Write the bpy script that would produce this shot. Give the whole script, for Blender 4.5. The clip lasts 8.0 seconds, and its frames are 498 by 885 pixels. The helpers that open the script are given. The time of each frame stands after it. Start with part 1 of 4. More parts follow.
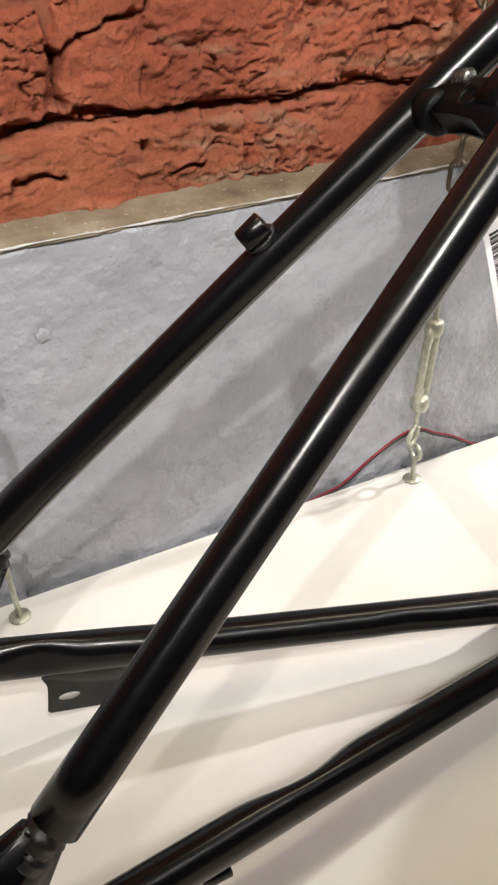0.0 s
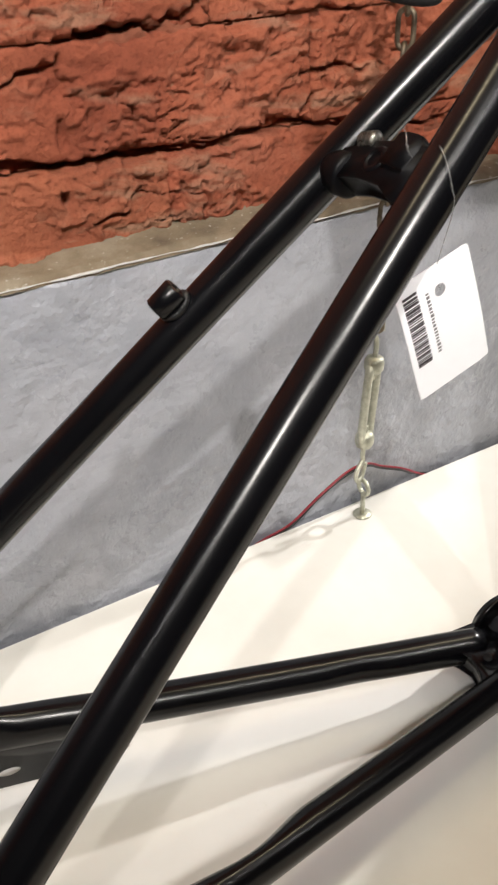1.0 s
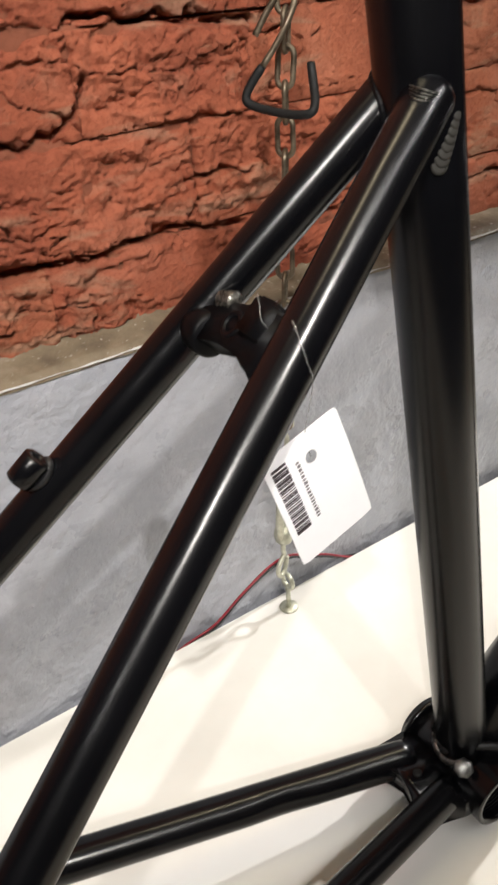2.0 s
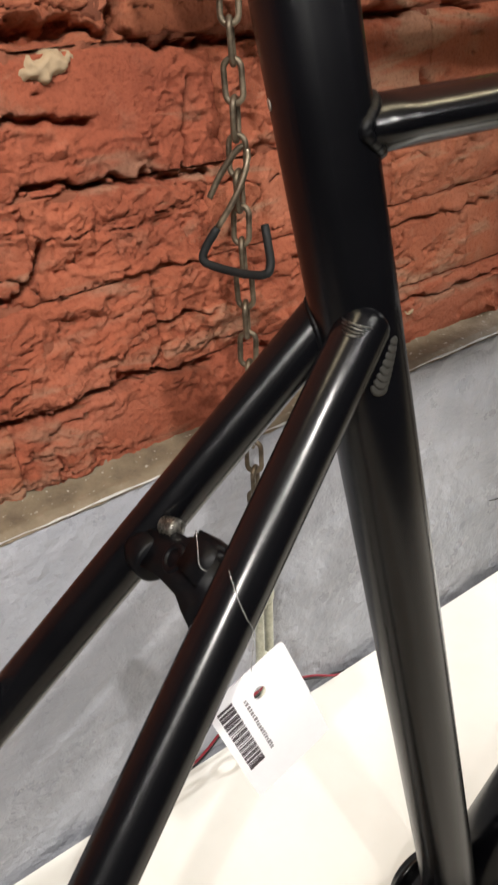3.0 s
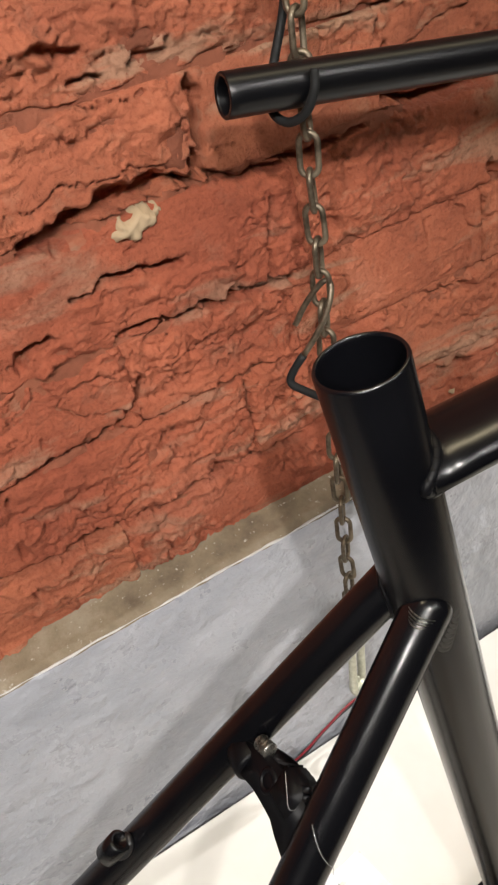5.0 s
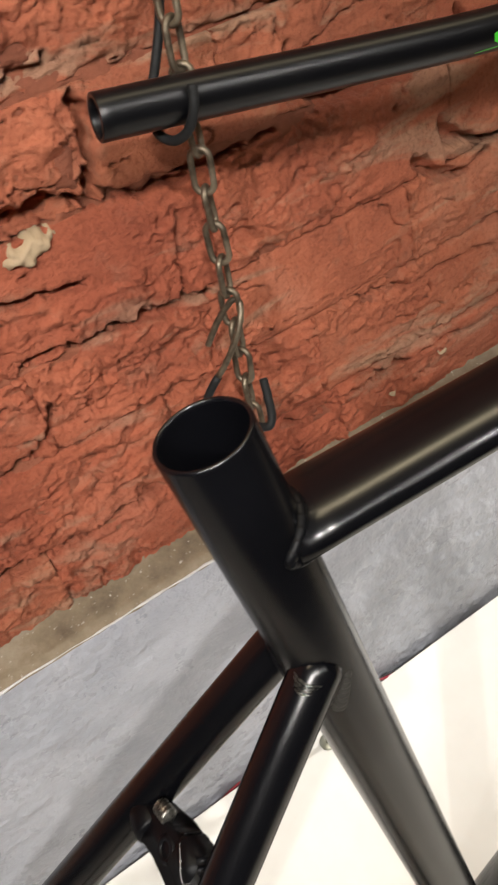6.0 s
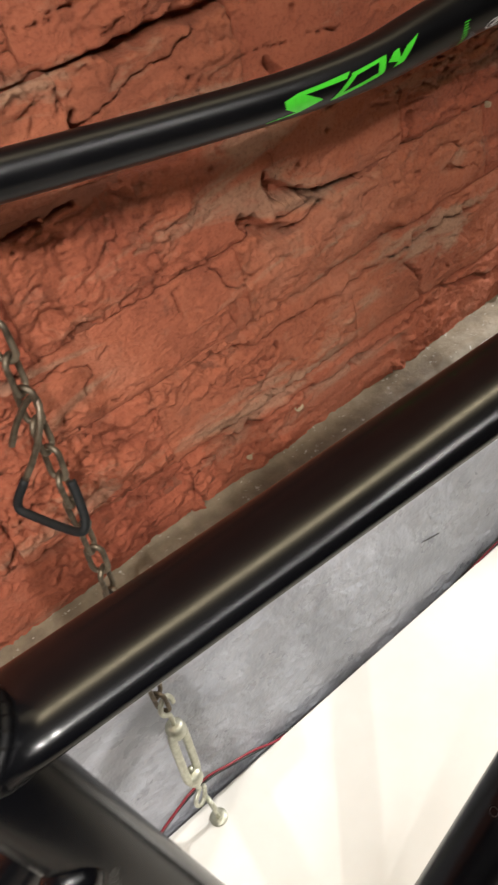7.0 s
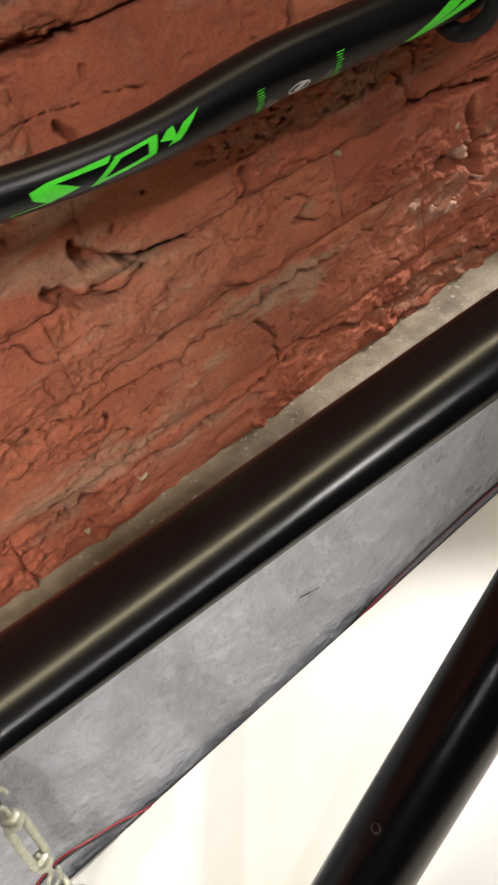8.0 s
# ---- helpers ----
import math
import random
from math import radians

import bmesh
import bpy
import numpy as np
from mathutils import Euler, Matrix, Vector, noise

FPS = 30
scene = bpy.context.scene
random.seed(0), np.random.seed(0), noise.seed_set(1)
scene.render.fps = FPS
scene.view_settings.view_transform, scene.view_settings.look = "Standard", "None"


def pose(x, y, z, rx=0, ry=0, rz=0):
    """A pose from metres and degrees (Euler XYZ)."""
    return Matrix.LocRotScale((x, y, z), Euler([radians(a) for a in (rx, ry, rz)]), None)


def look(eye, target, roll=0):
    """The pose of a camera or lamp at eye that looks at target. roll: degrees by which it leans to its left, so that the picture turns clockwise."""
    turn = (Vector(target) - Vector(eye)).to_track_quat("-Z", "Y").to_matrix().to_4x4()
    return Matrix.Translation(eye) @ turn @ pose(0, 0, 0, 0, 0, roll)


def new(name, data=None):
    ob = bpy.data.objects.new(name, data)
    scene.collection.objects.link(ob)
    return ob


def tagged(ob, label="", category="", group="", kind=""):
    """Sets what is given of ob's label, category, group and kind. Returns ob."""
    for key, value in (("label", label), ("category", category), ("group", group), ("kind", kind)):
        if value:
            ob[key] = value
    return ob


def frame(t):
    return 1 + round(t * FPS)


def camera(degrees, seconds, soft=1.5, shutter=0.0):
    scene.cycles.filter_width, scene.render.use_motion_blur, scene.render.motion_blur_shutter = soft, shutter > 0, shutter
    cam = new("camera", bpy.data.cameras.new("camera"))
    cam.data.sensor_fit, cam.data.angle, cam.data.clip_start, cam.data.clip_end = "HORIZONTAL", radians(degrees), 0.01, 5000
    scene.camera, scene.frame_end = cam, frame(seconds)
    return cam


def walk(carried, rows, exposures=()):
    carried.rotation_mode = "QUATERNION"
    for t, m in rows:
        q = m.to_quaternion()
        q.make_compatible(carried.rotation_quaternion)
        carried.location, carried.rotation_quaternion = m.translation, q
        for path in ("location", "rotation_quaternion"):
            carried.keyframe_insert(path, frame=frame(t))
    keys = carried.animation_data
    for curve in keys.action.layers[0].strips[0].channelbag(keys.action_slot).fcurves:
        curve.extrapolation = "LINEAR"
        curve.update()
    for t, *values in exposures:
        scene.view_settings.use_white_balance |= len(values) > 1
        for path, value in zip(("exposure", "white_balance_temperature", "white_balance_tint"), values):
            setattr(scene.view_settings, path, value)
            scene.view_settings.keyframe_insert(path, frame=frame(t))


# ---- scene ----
cam = camera(35.6, 8.0, soft=2.3, shutter=0.25)
PATH = [
    (0, (0.0818, 0.0763, 0.4464), (0.7695, 1.5633, -0.7007), -2.15),
    (0.5, (0.0908, 0.0817, 0.4504), (0.8122, 1.5585, -0.6893), -2.47),
    (1, (0.1112, 0.0881, 0.4601), (0.8823, 1.5532, -0.6620), -3.08),
    (1.5, (0.1359, 0.1000, 0.4733), (0.9821, 1.5431, -0.6227), -3.41),
    (2, (0.1641, 0.1111, 0.4924), (1.0718, 1.5473, -0.5629), -4.44),
    (2.2, (0.1747, 0.1145, 0.5003), (1.1042, 1.5562, -0.5280), -4.80),
    (3.3, (0.2161, 0.1329, 0.5672), (1.1550, 1.6255, -0.3765), -6.83),
    (3.5, (0.2211, 0.1348, 0.5851), (1.1429, 1.6339, -0.3652), -7.34),
    (4, (0.2338, 0.1467, 0.6356), (1.0692, 1.6485, -0.3875), -8.78),
    (4.2, (0.2390, 0.1503, 0.6562), (1.0241, 1.6529, -0.4048), -9.65),
    (5.3, (0.2724, 0.1594, 0.6973), (0.8185, 1.6347, -0.5377), -14.76),
    (5.5, (0.2833, 0.1599, 0.6976), (0.8229, 1.6288, -0.5479), -15.36),
    (6, (0.3195, 0.1639, 0.6972), (0.8934, 1.6079, -0.5620), -16.26),
    (6.5, (0.3621, 0.1746, 0.6968), (1.0071, 1.5776, -0.5742), -16.51),
    (7, (0.4122, 0.1741, 0.6977), (1.1154, 1.5358, -0.5874), -16.57),
    (7.5, (0.4704, 0.1694, 0.6998), (1.1885, 1.5026, -0.6067), -16.19),
    (8, (0.5364, 0.1628, 0.6990), (1.2669, 1.4714, -0.6254), -15.85),
]
walk(cam, [(t, look(eye, target, roll)) for t, eye, target, roll in PATH])

# ---- light ----
world = bpy.data.worlds.new("world")
scene.world = world
world.use_nodes = True
world.node_tree.nodes["Background"].inputs[0].default_value = (0.9, 0.95, 1.0, 1)
world.node_tree.nodes["Background"].inputs[1].default_value = 0.005



# ---- camera's surroundings: lamps ----
def area(name, eye, target, energy, size, size_y=None, color=(1, 1, 1)):
    d = bpy.data.lights.new(name, "AREA")
    d.energy, d.color = energy, color
    if size_y:
        d.shape, d.size, d.size_y = "RECTANGLE", size, size_y
    else:
        d.shape, d.size = "DISK", size
    ob = new(name, d)
    ob.matrix_world = look(eye, target)
    return ob


def spot(name, eye, target, energy, degrees, blend, radius, color):
    d = bpy.data.lights.new(name, "SPOT")
    d.energy, d.color = energy, color
    d.spot_size, d.spot_blend, d.shadow_soft_size = radians(degrees), blend, radius
    ob = new(name, d)
    ob.matrix_world = look(eye, target)
    return ob


# spotlights and a white tube behind the viewer, a spotlight beyond the far end of the display, a warm panel above it, a
# dim unseen ceiling lamp added as fill
spot("spotlight", (0.138, -0.42, 1.28), (0.23, 0.58, 0.43), 43.0, 45, 0.8, 0.014, (1.0, 0.95, 0.89))
spot("spotlight", (-0.36, -0.42, 1.265), (0.20, 0.58, 0.43), 45.0, 45, 0.8, 0.014, (1.0, 0.95, 0.89))
spot("spotlight", (1.07, -0.42, 1.33), (0.78, 0.58, 0.42), 11.5, 56, 0.8, 0.022, (1.0, 0.95, 0.89))
spot("spotlight", (1.50, 0.51, 0.70), (0.52, 0.24, 0.0), 57.0, 46, 0.6, 0.02, (1.0, 0.98, 0.95))
area("light_tube", (0.10, -0.45, 1.24), (0.10, 0.58, 1.20), 13.5, 2.4, 0.03, color=(1.0, 0.97, 0.94))
area("light_panel", (0.75, 0.36, 1.42), (0.75, -0.54, 1.0), 19.0, 1.7, 0.05, color=(1.0, 0.84, 0.56))
area("ceiling_fill", (0.6, -1.6, 2.28), (0.6, -1.6, 0.0), 0.4, 1.2, 0.3, color=(0.90, 0.95, 1.0))


# ---- materials ----
def nodes_of(name):
    m = bpy.data.materials.new(name)
    m.use_nodes = True
    nt = m.node_tree
    return m, nt, nt.nodes["Principled BSDF"]


def tex_coords(nt, scale=1.0, kind="Object", stretch=(1, 1, 1)):
    c = nt.nodes.new("ShaderNodeTexCoord")
    mp = nt.nodes.new("ShaderNodeMapping")
    mp.inputs["Scale"].default_value = [scale * s for s in stretch]
    nt.links.new(c.outputs[kind], mp.inputs["Vector"])
    return mp.outputs["Vector"]


def noise_tex(nt, vec, scale, detail=6, rough=0.6, distortion=0.0):
    n = nt.nodes.new("ShaderNodeTexNoise")
    n.inputs["Scale"].default_value, n.inputs["Detail"].default_value = scale, detail
    n.inputs["Roughness"].default_value, n.inputs["Distortion"].default_value = rough, distortion
    nt.links.new(vec, n.inputs["Vector"])
    return n.outputs["Fac"]


def ramp(nt, fac, stops):
    r = nt.nodes.new("ShaderNodeValToRGB")
    els = r.color_ramp.elements
    while len(els) < len(stops):
        els.new(0.5)
    for e, (pos, col) in zip(els, stops):
        e.position, e.color = pos, (*col, 1) if len(col) == 3 else col
    nt.links.new(fac, r.inputs["Fac"])
    return r.outputs["Color"]


def mix(nt, fac, a, b, blend="MIX"):
    m = nt.nodes.new("ShaderNodeMix")
    m.data_type, m.blend_type = "RGBA", blend
    for sock, v in ((m.inputs[0], fac), (m.inputs[6], a), (m.inputs[7], b)):
        if hasattr(v, "is_linked"):
            nt.links.new(v, sock)
        else:
            sock.default_value = v if not hasattr(v, "__len__") else (*v, 1)
    return m.outputs[2]


def bump(nt, b, height, strength, distance, prev=None):
    n = nt.nodes.new("ShaderNodeBump")
    n.inputs["Strength"].default_value, n.inputs["Distance"].default_value = strength, distance
    nt.links.new(height, n.inputs["Height"])
    if prev:
        nt.links.new(prev, n.inputs["Normal"])
    nt.links.new(n.outputs["Normal"], b.inputs["Normal"])
    return n.outputs["Normal"]


def grey_of(v):
    return (v, v, v)


def brick_material(name):
    m, nt, b = nodes_of(name)
    v = tex_coords(nt)
    big = noise_tex(nt, v, 9, 5, 0.6, 0.4)
    mid = noise_tex(nt, v, 45, 6, 0.65)
    fine = noise_tex(nt, v, 420, 4, 0.6)
    c1 = ramp(nt, big, [(0.3, (0.27, 0.074, 0.040)), (0.52, (0.37, 0.110, 0.058)), (0.72, (0.41, 0.145, 0.085))])
    dust = ramp(nt, mid, [(0.56, grey_of(0)), (0.76, grey_of(0.4))])
    c2a = mix(nt, dust, c1, (0.38, 0.20, 0.13))
    smear = ramp(nt, noise_tex(nt, tex_coords(nt, stretch=(0.45, 1, 1.9)), 15, 7, 0.62, 0.6), [(0.55, grey_of(0)), (0.64, grey_of(0.65))])
    c2b = mix(nt, smear, c2a, (0.34, 0.205, 0.135))
    grime = ramp(nt, noise_tex(nt, v, 26, 6, 0.65, 0.4), [(0.60, grey_of(0)), (0.72, grey_of(0.55))])
    c2 = mix(nt, grime, c2b, (0.20, 0.085, 0.055))
    info = nt.nodes.new("ShaderNodeObjectInfo")
    shade = ramp(nt, info.outputs["Random"], [(0.0, (0.86, 0.80, 0.80)), (0.5, (1, 1, 1)), (1.0, (1.0, 1.12, 1.12))])
    c3 = mix(nt, 1.0, c2, shade, "MULTIPLY")
    speck = ramp(nt, fine, [(0.3, (0.72, 0.66, 0.64)), (0.5, (1, 1, 1)), (0.8, (1.08, 1.1, 1.12))])
    c4 = mix(nt, 0.8, c3, speck, "MULTIPLY")
    nt.links.new(c4, b.inputs["Base Color"])
    b.inputs["Roughness"].default_value = 0.86
    b.inputs["Specular IOR Level"].default_value = 0.25
    n1 = bump(nt, b, noise_tex(nt, v, 120, 9, 0.7, 0.5), 0.9, 0.0036)
    bump(nt, b, fine, 0.7, 0.0010, n1)
    return m


def mortar_material():
    m, nt, b = nodes_of("old_mortar")
    v = tex_coords(nt)
    c = ramp(nt, noise_tex(nt, v, 28, 7, 0.65), [(0.35, (0.20, 0.068, 0.04)), (0.6, (0.30, 0.105, 0.06)), (0.78, (0.28, 0.165, 0.11))])
    nt.links.new(c, b.inputs["Base Color"])
    b.inputs["Roughness"].default_value = 0.92
    b.inputs["Specular IOR Level"].default_value = 0.2
    bump(nt, b, noise_tex(nt, v, 160, 8, 0.75), 0.9, 0.003)
    return m


def paint_material():
    """Thick grey gloss paint on rough plaster, smudged darker in places."""
    m, nt, b = nodes_of("grey_wall_paint")
    v = tex_coords(nt)
    base = ramp(nt, noise_tex(nt, v, 7, 5, 0.6, 0.6), [(0.3, (0.31, 0.325, 0.365)), (0.55, (0.39, 0.40, 0.44)), (0.75, (0.455, 0.46, 0.50))])
    smear = ramp(nt, noise_tex(nt, tex_coords(nt, stretch=(0.7, 1, 2.2)), 11, 6, 0.7, 1.2), [(0.48, grey_of(0)), (0.80, grey_of(0.45))])
    c = mix(nt, smear, base, (0.22, 0.225, 0.255))
    nt.links.new(c, b.inputs["Base Color"])
    b.inputs["Roughness"].default_value = 0.42
    r = ramp(nt, noise_tex(nt, v, 30, 4), [(0.3, grey_of(0.22)), (0.7, grey_of(0.42))])
    nt.links.new(r, b.inputs["Roughness"])
    n1 = bump(nt, b, noise_tex(nt, v, 75, 4, 0.5), 0.9, 0.0055)
    n2 = bump(nt, b, noise_tex(nt, v, 260, 3, 0.5), 0.25, 0.0008, n1)
    specks = ramp(nt, noise_tex(nt, v, 190, 2, 0.5), [(0.60, grey_of(0)), (0.70, grey_of(1))])
    bump(nt, b, specks, 0.35, 0.0008, n2)
    return m


def cement_material():
    m, nt, b = nodes_of("sandy_cement")
    v = tex_coords(nt)
    c = ramp(nt, noise_tex(nt, v, 24, 6, 0.65), [(0.3, (0.11, 0.083, 0.055)), (0.5, (0.21, 0.165, 0.11)), (0.72, (0.31, 0.265, 0.20))])
    fleck = ramp(nt, noise_tex(nt, v, 230, 2, 0.5), [(0.66, grey_of(0)), (0.74, grey_of(0.8))])
    c2 = mix(nt, fleck, c, (0.5, 0.48, 0.43))
    nt.links.new(c2, b.inputs["Base Color"])
    b.inputs["Roughness"].default_value = 0.75
    bump(nt, b, noise_tex(nt, v, 190, 6, 0.7), 0.6, 0.002)
    return m


def shelf_material():
    m, nt, b = nodes_of("white_laminate")
    v = tex_coords(nt)
    c = ramp(nt, noise_tex(nt, v, 6, 5, 0.6), [(0.3, (0.72, 0.70, 0.66)), (0.6, (0.80, 0.785, 0.75)), (0.8, (0.83, 0.82, 0.79))])
    dirt = ramp(nt, noise_tex(nt, v, 60, 6, 0.7), [(0.66, grey_of(0)), (0.8, grey_of(0.25))])
    nt.links.new(mix(nt, dirt, c, (0.5, 0.46, 0.4)), b.inputs["Base Color"])
    b.inputs["Roughness"].default_value = 0.38
    bump(nt, b, noise_tex(nt, v, 320, 3, 0.5), 0.08, 0.0004)
    return m


def metal_material(name, c_low, c_high, rough, metal=1.0, scale=90, strength=0.3):
    m, nt, b = nodes_of(name)
    v = tex_coords(nt)
    c = ramp(nt, noise_tex(nt, v, scale, 6, 0.65), [(0.35, c_low), (0.65, c_high)])
    nt.links.new(c, b.inputs["Base Color"])
    b.inputs["Metallic"].default_value = metal
    r = ramp(nt, noise_tex(nt, v, scale * 1.7, 4), [(0.3, grey_of(rough * 0.75)), (0.7, grey_of(min(1, rough * 1.3)))])
    nt.links.new(r, b.inputs["Roughness"])
    bump(nt, b, noise_tex(nt, v, scale * 4, 4), strength, 0.0005)
    return m


def frame_material(name="satin_black_paint", smooth=0.21, rough=0.27, spec=0.40):
    """Satin black powder coat with faint dust and handling marks."""
    m, nt, b = nodes_of(name)
    v = tex_coords(nt)
    c = ramp(nt, noise_tex(nt, v, 14, 5, 0.6), [(0.35, (0.0016, 0.0017, 0.0024)), (0.7, (0.0030, 0.0031, 0.0042))])
    nt.links.new(c, b.inputs["Base Color"])
    r = ramp(nt, noise_tex(nt, v, 25, 6, 0.65), [(0.3, grey_of(smooth)), (0.7, grey_of(rough))])
    nt.links.new(r, b.inputs["Roughness"])
    b.inputs["Specular IOR Level"].default_value = spec
    bump(nt, b, noise_tex(nt, v, 700, 2, 0.5), 0.02, 0.0001)
    return m


def plain(name, color, rough=0.5, metal=0.0):
    """A small, evenly coloured thing, with slight wear."""
    return metal_material(name, tuple(0.85 * c for c in color), color, rough, metal, 120, 0.1)


M_BLACK = frame_material()
M_FORGED = frame_material("dull_black_forging", 0.40, 0.50, 0.14)
M_BAR = frame_material("matt_black_anodised", 0.31, 0.37, 0.32)
M_BRICK = brick_material("brick")
M_MORTAR = mortar_material()
M_GREY = paint_material()
M_CEMENT = cement_material()
M_WHITE = shelf_material()
M_CHAIN = metal_material("tarnished_chain", (0.065, 0.050, 0.035), (0.21, 0.17, 0.12), 0.48, 0.75)
M_ZINC = metal_material("galvanised_zinc", (0.42, 0.42, 0.33), (0.62, 0.62, 0.52), 0.45, 0.7, 140)
M_BRIGHT = metal_material("bare_steel", (0.45, 0.44, 0.41), (0.75, 0.74, 0.70), 0.3)
M_HOOK = plain("hook_sleeve", (0.011, 0.0115, 0.012), 0.6)
M_HOOK.node_tree.nodes["Principled BSDF"].inputs["Specular IOR Level"].default_value = 0.2
M_WELD = plain("weld_bead", (0.006, 0.006, 0.007), 0.42)
M_CARD = metal_material("white_card", (0.90, 0.90, 0.93), (0.93, 0.92, 0.95), 0.5, 0.0, 120, 0.05)
M_TEXT = plain("grey_print", (0.22, 0.21, 0.22), 0.6)
M_INK = plain("ink", (0.05, 0.04, 0.045), 0.6)
M_GREEN = plain("green_decal", (0.08, 0.72, 0.04), 0.4)
M_DECAL = plain("silver_decal", (0.7, 0.7, 0.7), 0.4)
M_DIM = plain("dark_grey_decal", (0.24, 0.24, 0.245), 0.4)
M_RED = plain("red_insulation", (0.26, 0.015, 0.03), 0.4)
M_WIREBLACK = plain("black_insulation", (0.012, 0.012, 0.013), 0.4)
M_PALE = plain("paint_edge_highlight", (0.62, 0.61, 0.60), 0.5)
M_PINK = plain("lit_broken_brick", (0.44, 0.25, 0.175), 0.85)
M_CREAM = plain("cream_filler", (0.36, 0.265, 0.165), 0.85)
M_ROOM = plain("room_paint", (0.12, 0.12, 0.12), 0.8)
M_FLOOR = plain("room_floor", (0.045, 0.045, 0.045), 0.5)
M_CEIL = plain("ceiling_paint", (0.2, 0.2, 0.2), 0.9)
M_CLEAR = plain("clear_plastic", (0.8, 0.8, 0.8), 0.15)
M_CLEAR.node_tree.nodes["Principled BSDF"].inputs["Transmission Weight"].default_value = 0.8


# ---- mesh helpers ----
def part(name, bm, material, parent=None, label="", smooth=True):
    me = bpy.data.meshes.new(name)
    bmesh.ops.recalc_face_normals(bm, faces=bm.faces)
    bm.to_mesh(me)
    bm.free()
    if smooth:
        for p in me.polygons:
            p.use_smooth = True
    me.materials.append(material)
    ob = new(name, me)
    if parent:
        ob.parent = parent
    return tagged(ob, label)


def box_bm(x0, x1, y0, y1, z0, z1, bevel=0.0):
    bm = bmesh.new()
    bmesh.ops.create_cube(bm, size=1)
    for v in bm.verts:
        v.co = ((x0 + x1) / 2 + v.co.x * (x1 - x0), (y0 + y1) / 2 + v.co.y * (y1 - y0), (z0 + z1) / 2 + v.co.z * (z1 - z0))
    if bevel:
        bmesh.ops.bevel(bm, geom=bm.edges[:], offset=bevel, segments=2, affect="EDGES")
    return bm


def sweep(bm, pts, radii, seg=24, caps=True, squash=None):
    """A round tube along pts; radii one per point; squash: (direction, factor per point) flattens it along a direction."""
    pts = [Vector(p) for p in pts]
    if not hasattr(radii, "__len__"):
        radii = [radii] * len(pts)
    tang = [(pts[min(i + 1, len(pts) - 1)] - pts[max(i - 1, 0)]).normalized() for i in range(len(pts))]
    u = tang[0].orthogonal().normalized()
    rings = []
    for i, (p, t) in enumerate(zip(pts, tang)):
        u = (u - t * u.dot(t)).normalized()
        v = t.cross(u)
        ring = []
        for k in range(seg):
            a = 2 * math.pi * k / seg
            off = (u * math.cos(a) + v * math.sin(a)) * radii[i]
            if squash:
                d = (squash[0] - t * squash[0].dot(t)).normalized()
                off += d * off.dot(d) * (squash[1][i] - 1)
            ring.append(bm.verts.new(p + off))
        rings.append(ring)
    for a, b in zip(rings, rings[1:]):
        for k in range(seg):
            bm.faces.new((a[k], a[(k + 1) % seg], b[(k + 1) % seg], b[k]))
    if caps:
        bm.faces.new(rings[0][::-1])
        bm.faces.new(rings[-1])
    return rings


def tube_bm(pts, radii, seg=24, caps=True, squash=None):
    bm = bmesh.new()
    sweep(bm, pts, radii, seg, caps, squash)
    return bm


def dent(bm, c, axis, n, depth, reach):
    """Press a tube's wall in towards its middle around c, on the side that faces n."""
    for v in bm.verts:
        d = v.co - c
        a = d.dot(axis)
        r = d - axis * a
        if abs(a) < reach and r.length > 1e-6:
            w = max(0.0, r.normalized().dot(n)) ** 2 * (0.5 + 0.5 * math.cos(math.pi * a / reach))
            v.co -= n * depth * w


# ---- the bicycle frame's own axes: along the seat tube, forward, towards the wall ----
BASE = Vector((0.452, 0.3158, -0.0302))
UP = Vector((-0.1302, 0.0339, 0.9909)).normalized()
FWD = Vector((0.9901, -0.0475, 0.1318))
FWD = (FWD - UP * FWD.dot(UP)).normalized()
SIDE = UP.cross(FWD)


def at(p, q, o=0.0):
    return BASE + UP * p + FWD * q + SIDE * o


# ---- smooth random fields ----
def value_noise(x, z, seed):
    xi, zi = np.floor(x).astype(np.int64), np.floor(z).astype(np.int64)
    fx, fz = x - xi, z - zi
    fx, fz = fx * fx * (3 - 2 * fx), fz * fz * (3 - 2 * fz)

    def corner(a, b):
        h = (a * 374761393 + b * 668265263 + seed * 974634777) & 0xFFFFFFFF
        h = ((h ^ (h >> 13)) * 1274126177) & 0xFFFFFFFF
        return ((h ^ (h >> 16)) & 0xFFFF) / 32767.5 - 1

    a, b, c, d = corner(xi, zi), corner(xi + 1, zi), corner(xi, zi + 1), corner(xi + 1, zi + 1)
    return (a * (1 - fx) + b * fx) * (1 - fz) + (c * (1 - fx) + d * fx) * fz


def field(x, z, freq, octaves, seed, gain=0.5):
    out, amp = 0.0, 1.0
    for k in range(octaves):
        out = out + amp * value_noise(x * freq + 17.3 * k, z * freq - 9.1 * k, seed + k)
        amp, freq = amp * gain, freq * 2.03
    return out


def step(e0, e1, v):
    t = np.clip((v - e0) / (e1 - e0), 0, 1)
    return t * t * (3 - 2 * t)


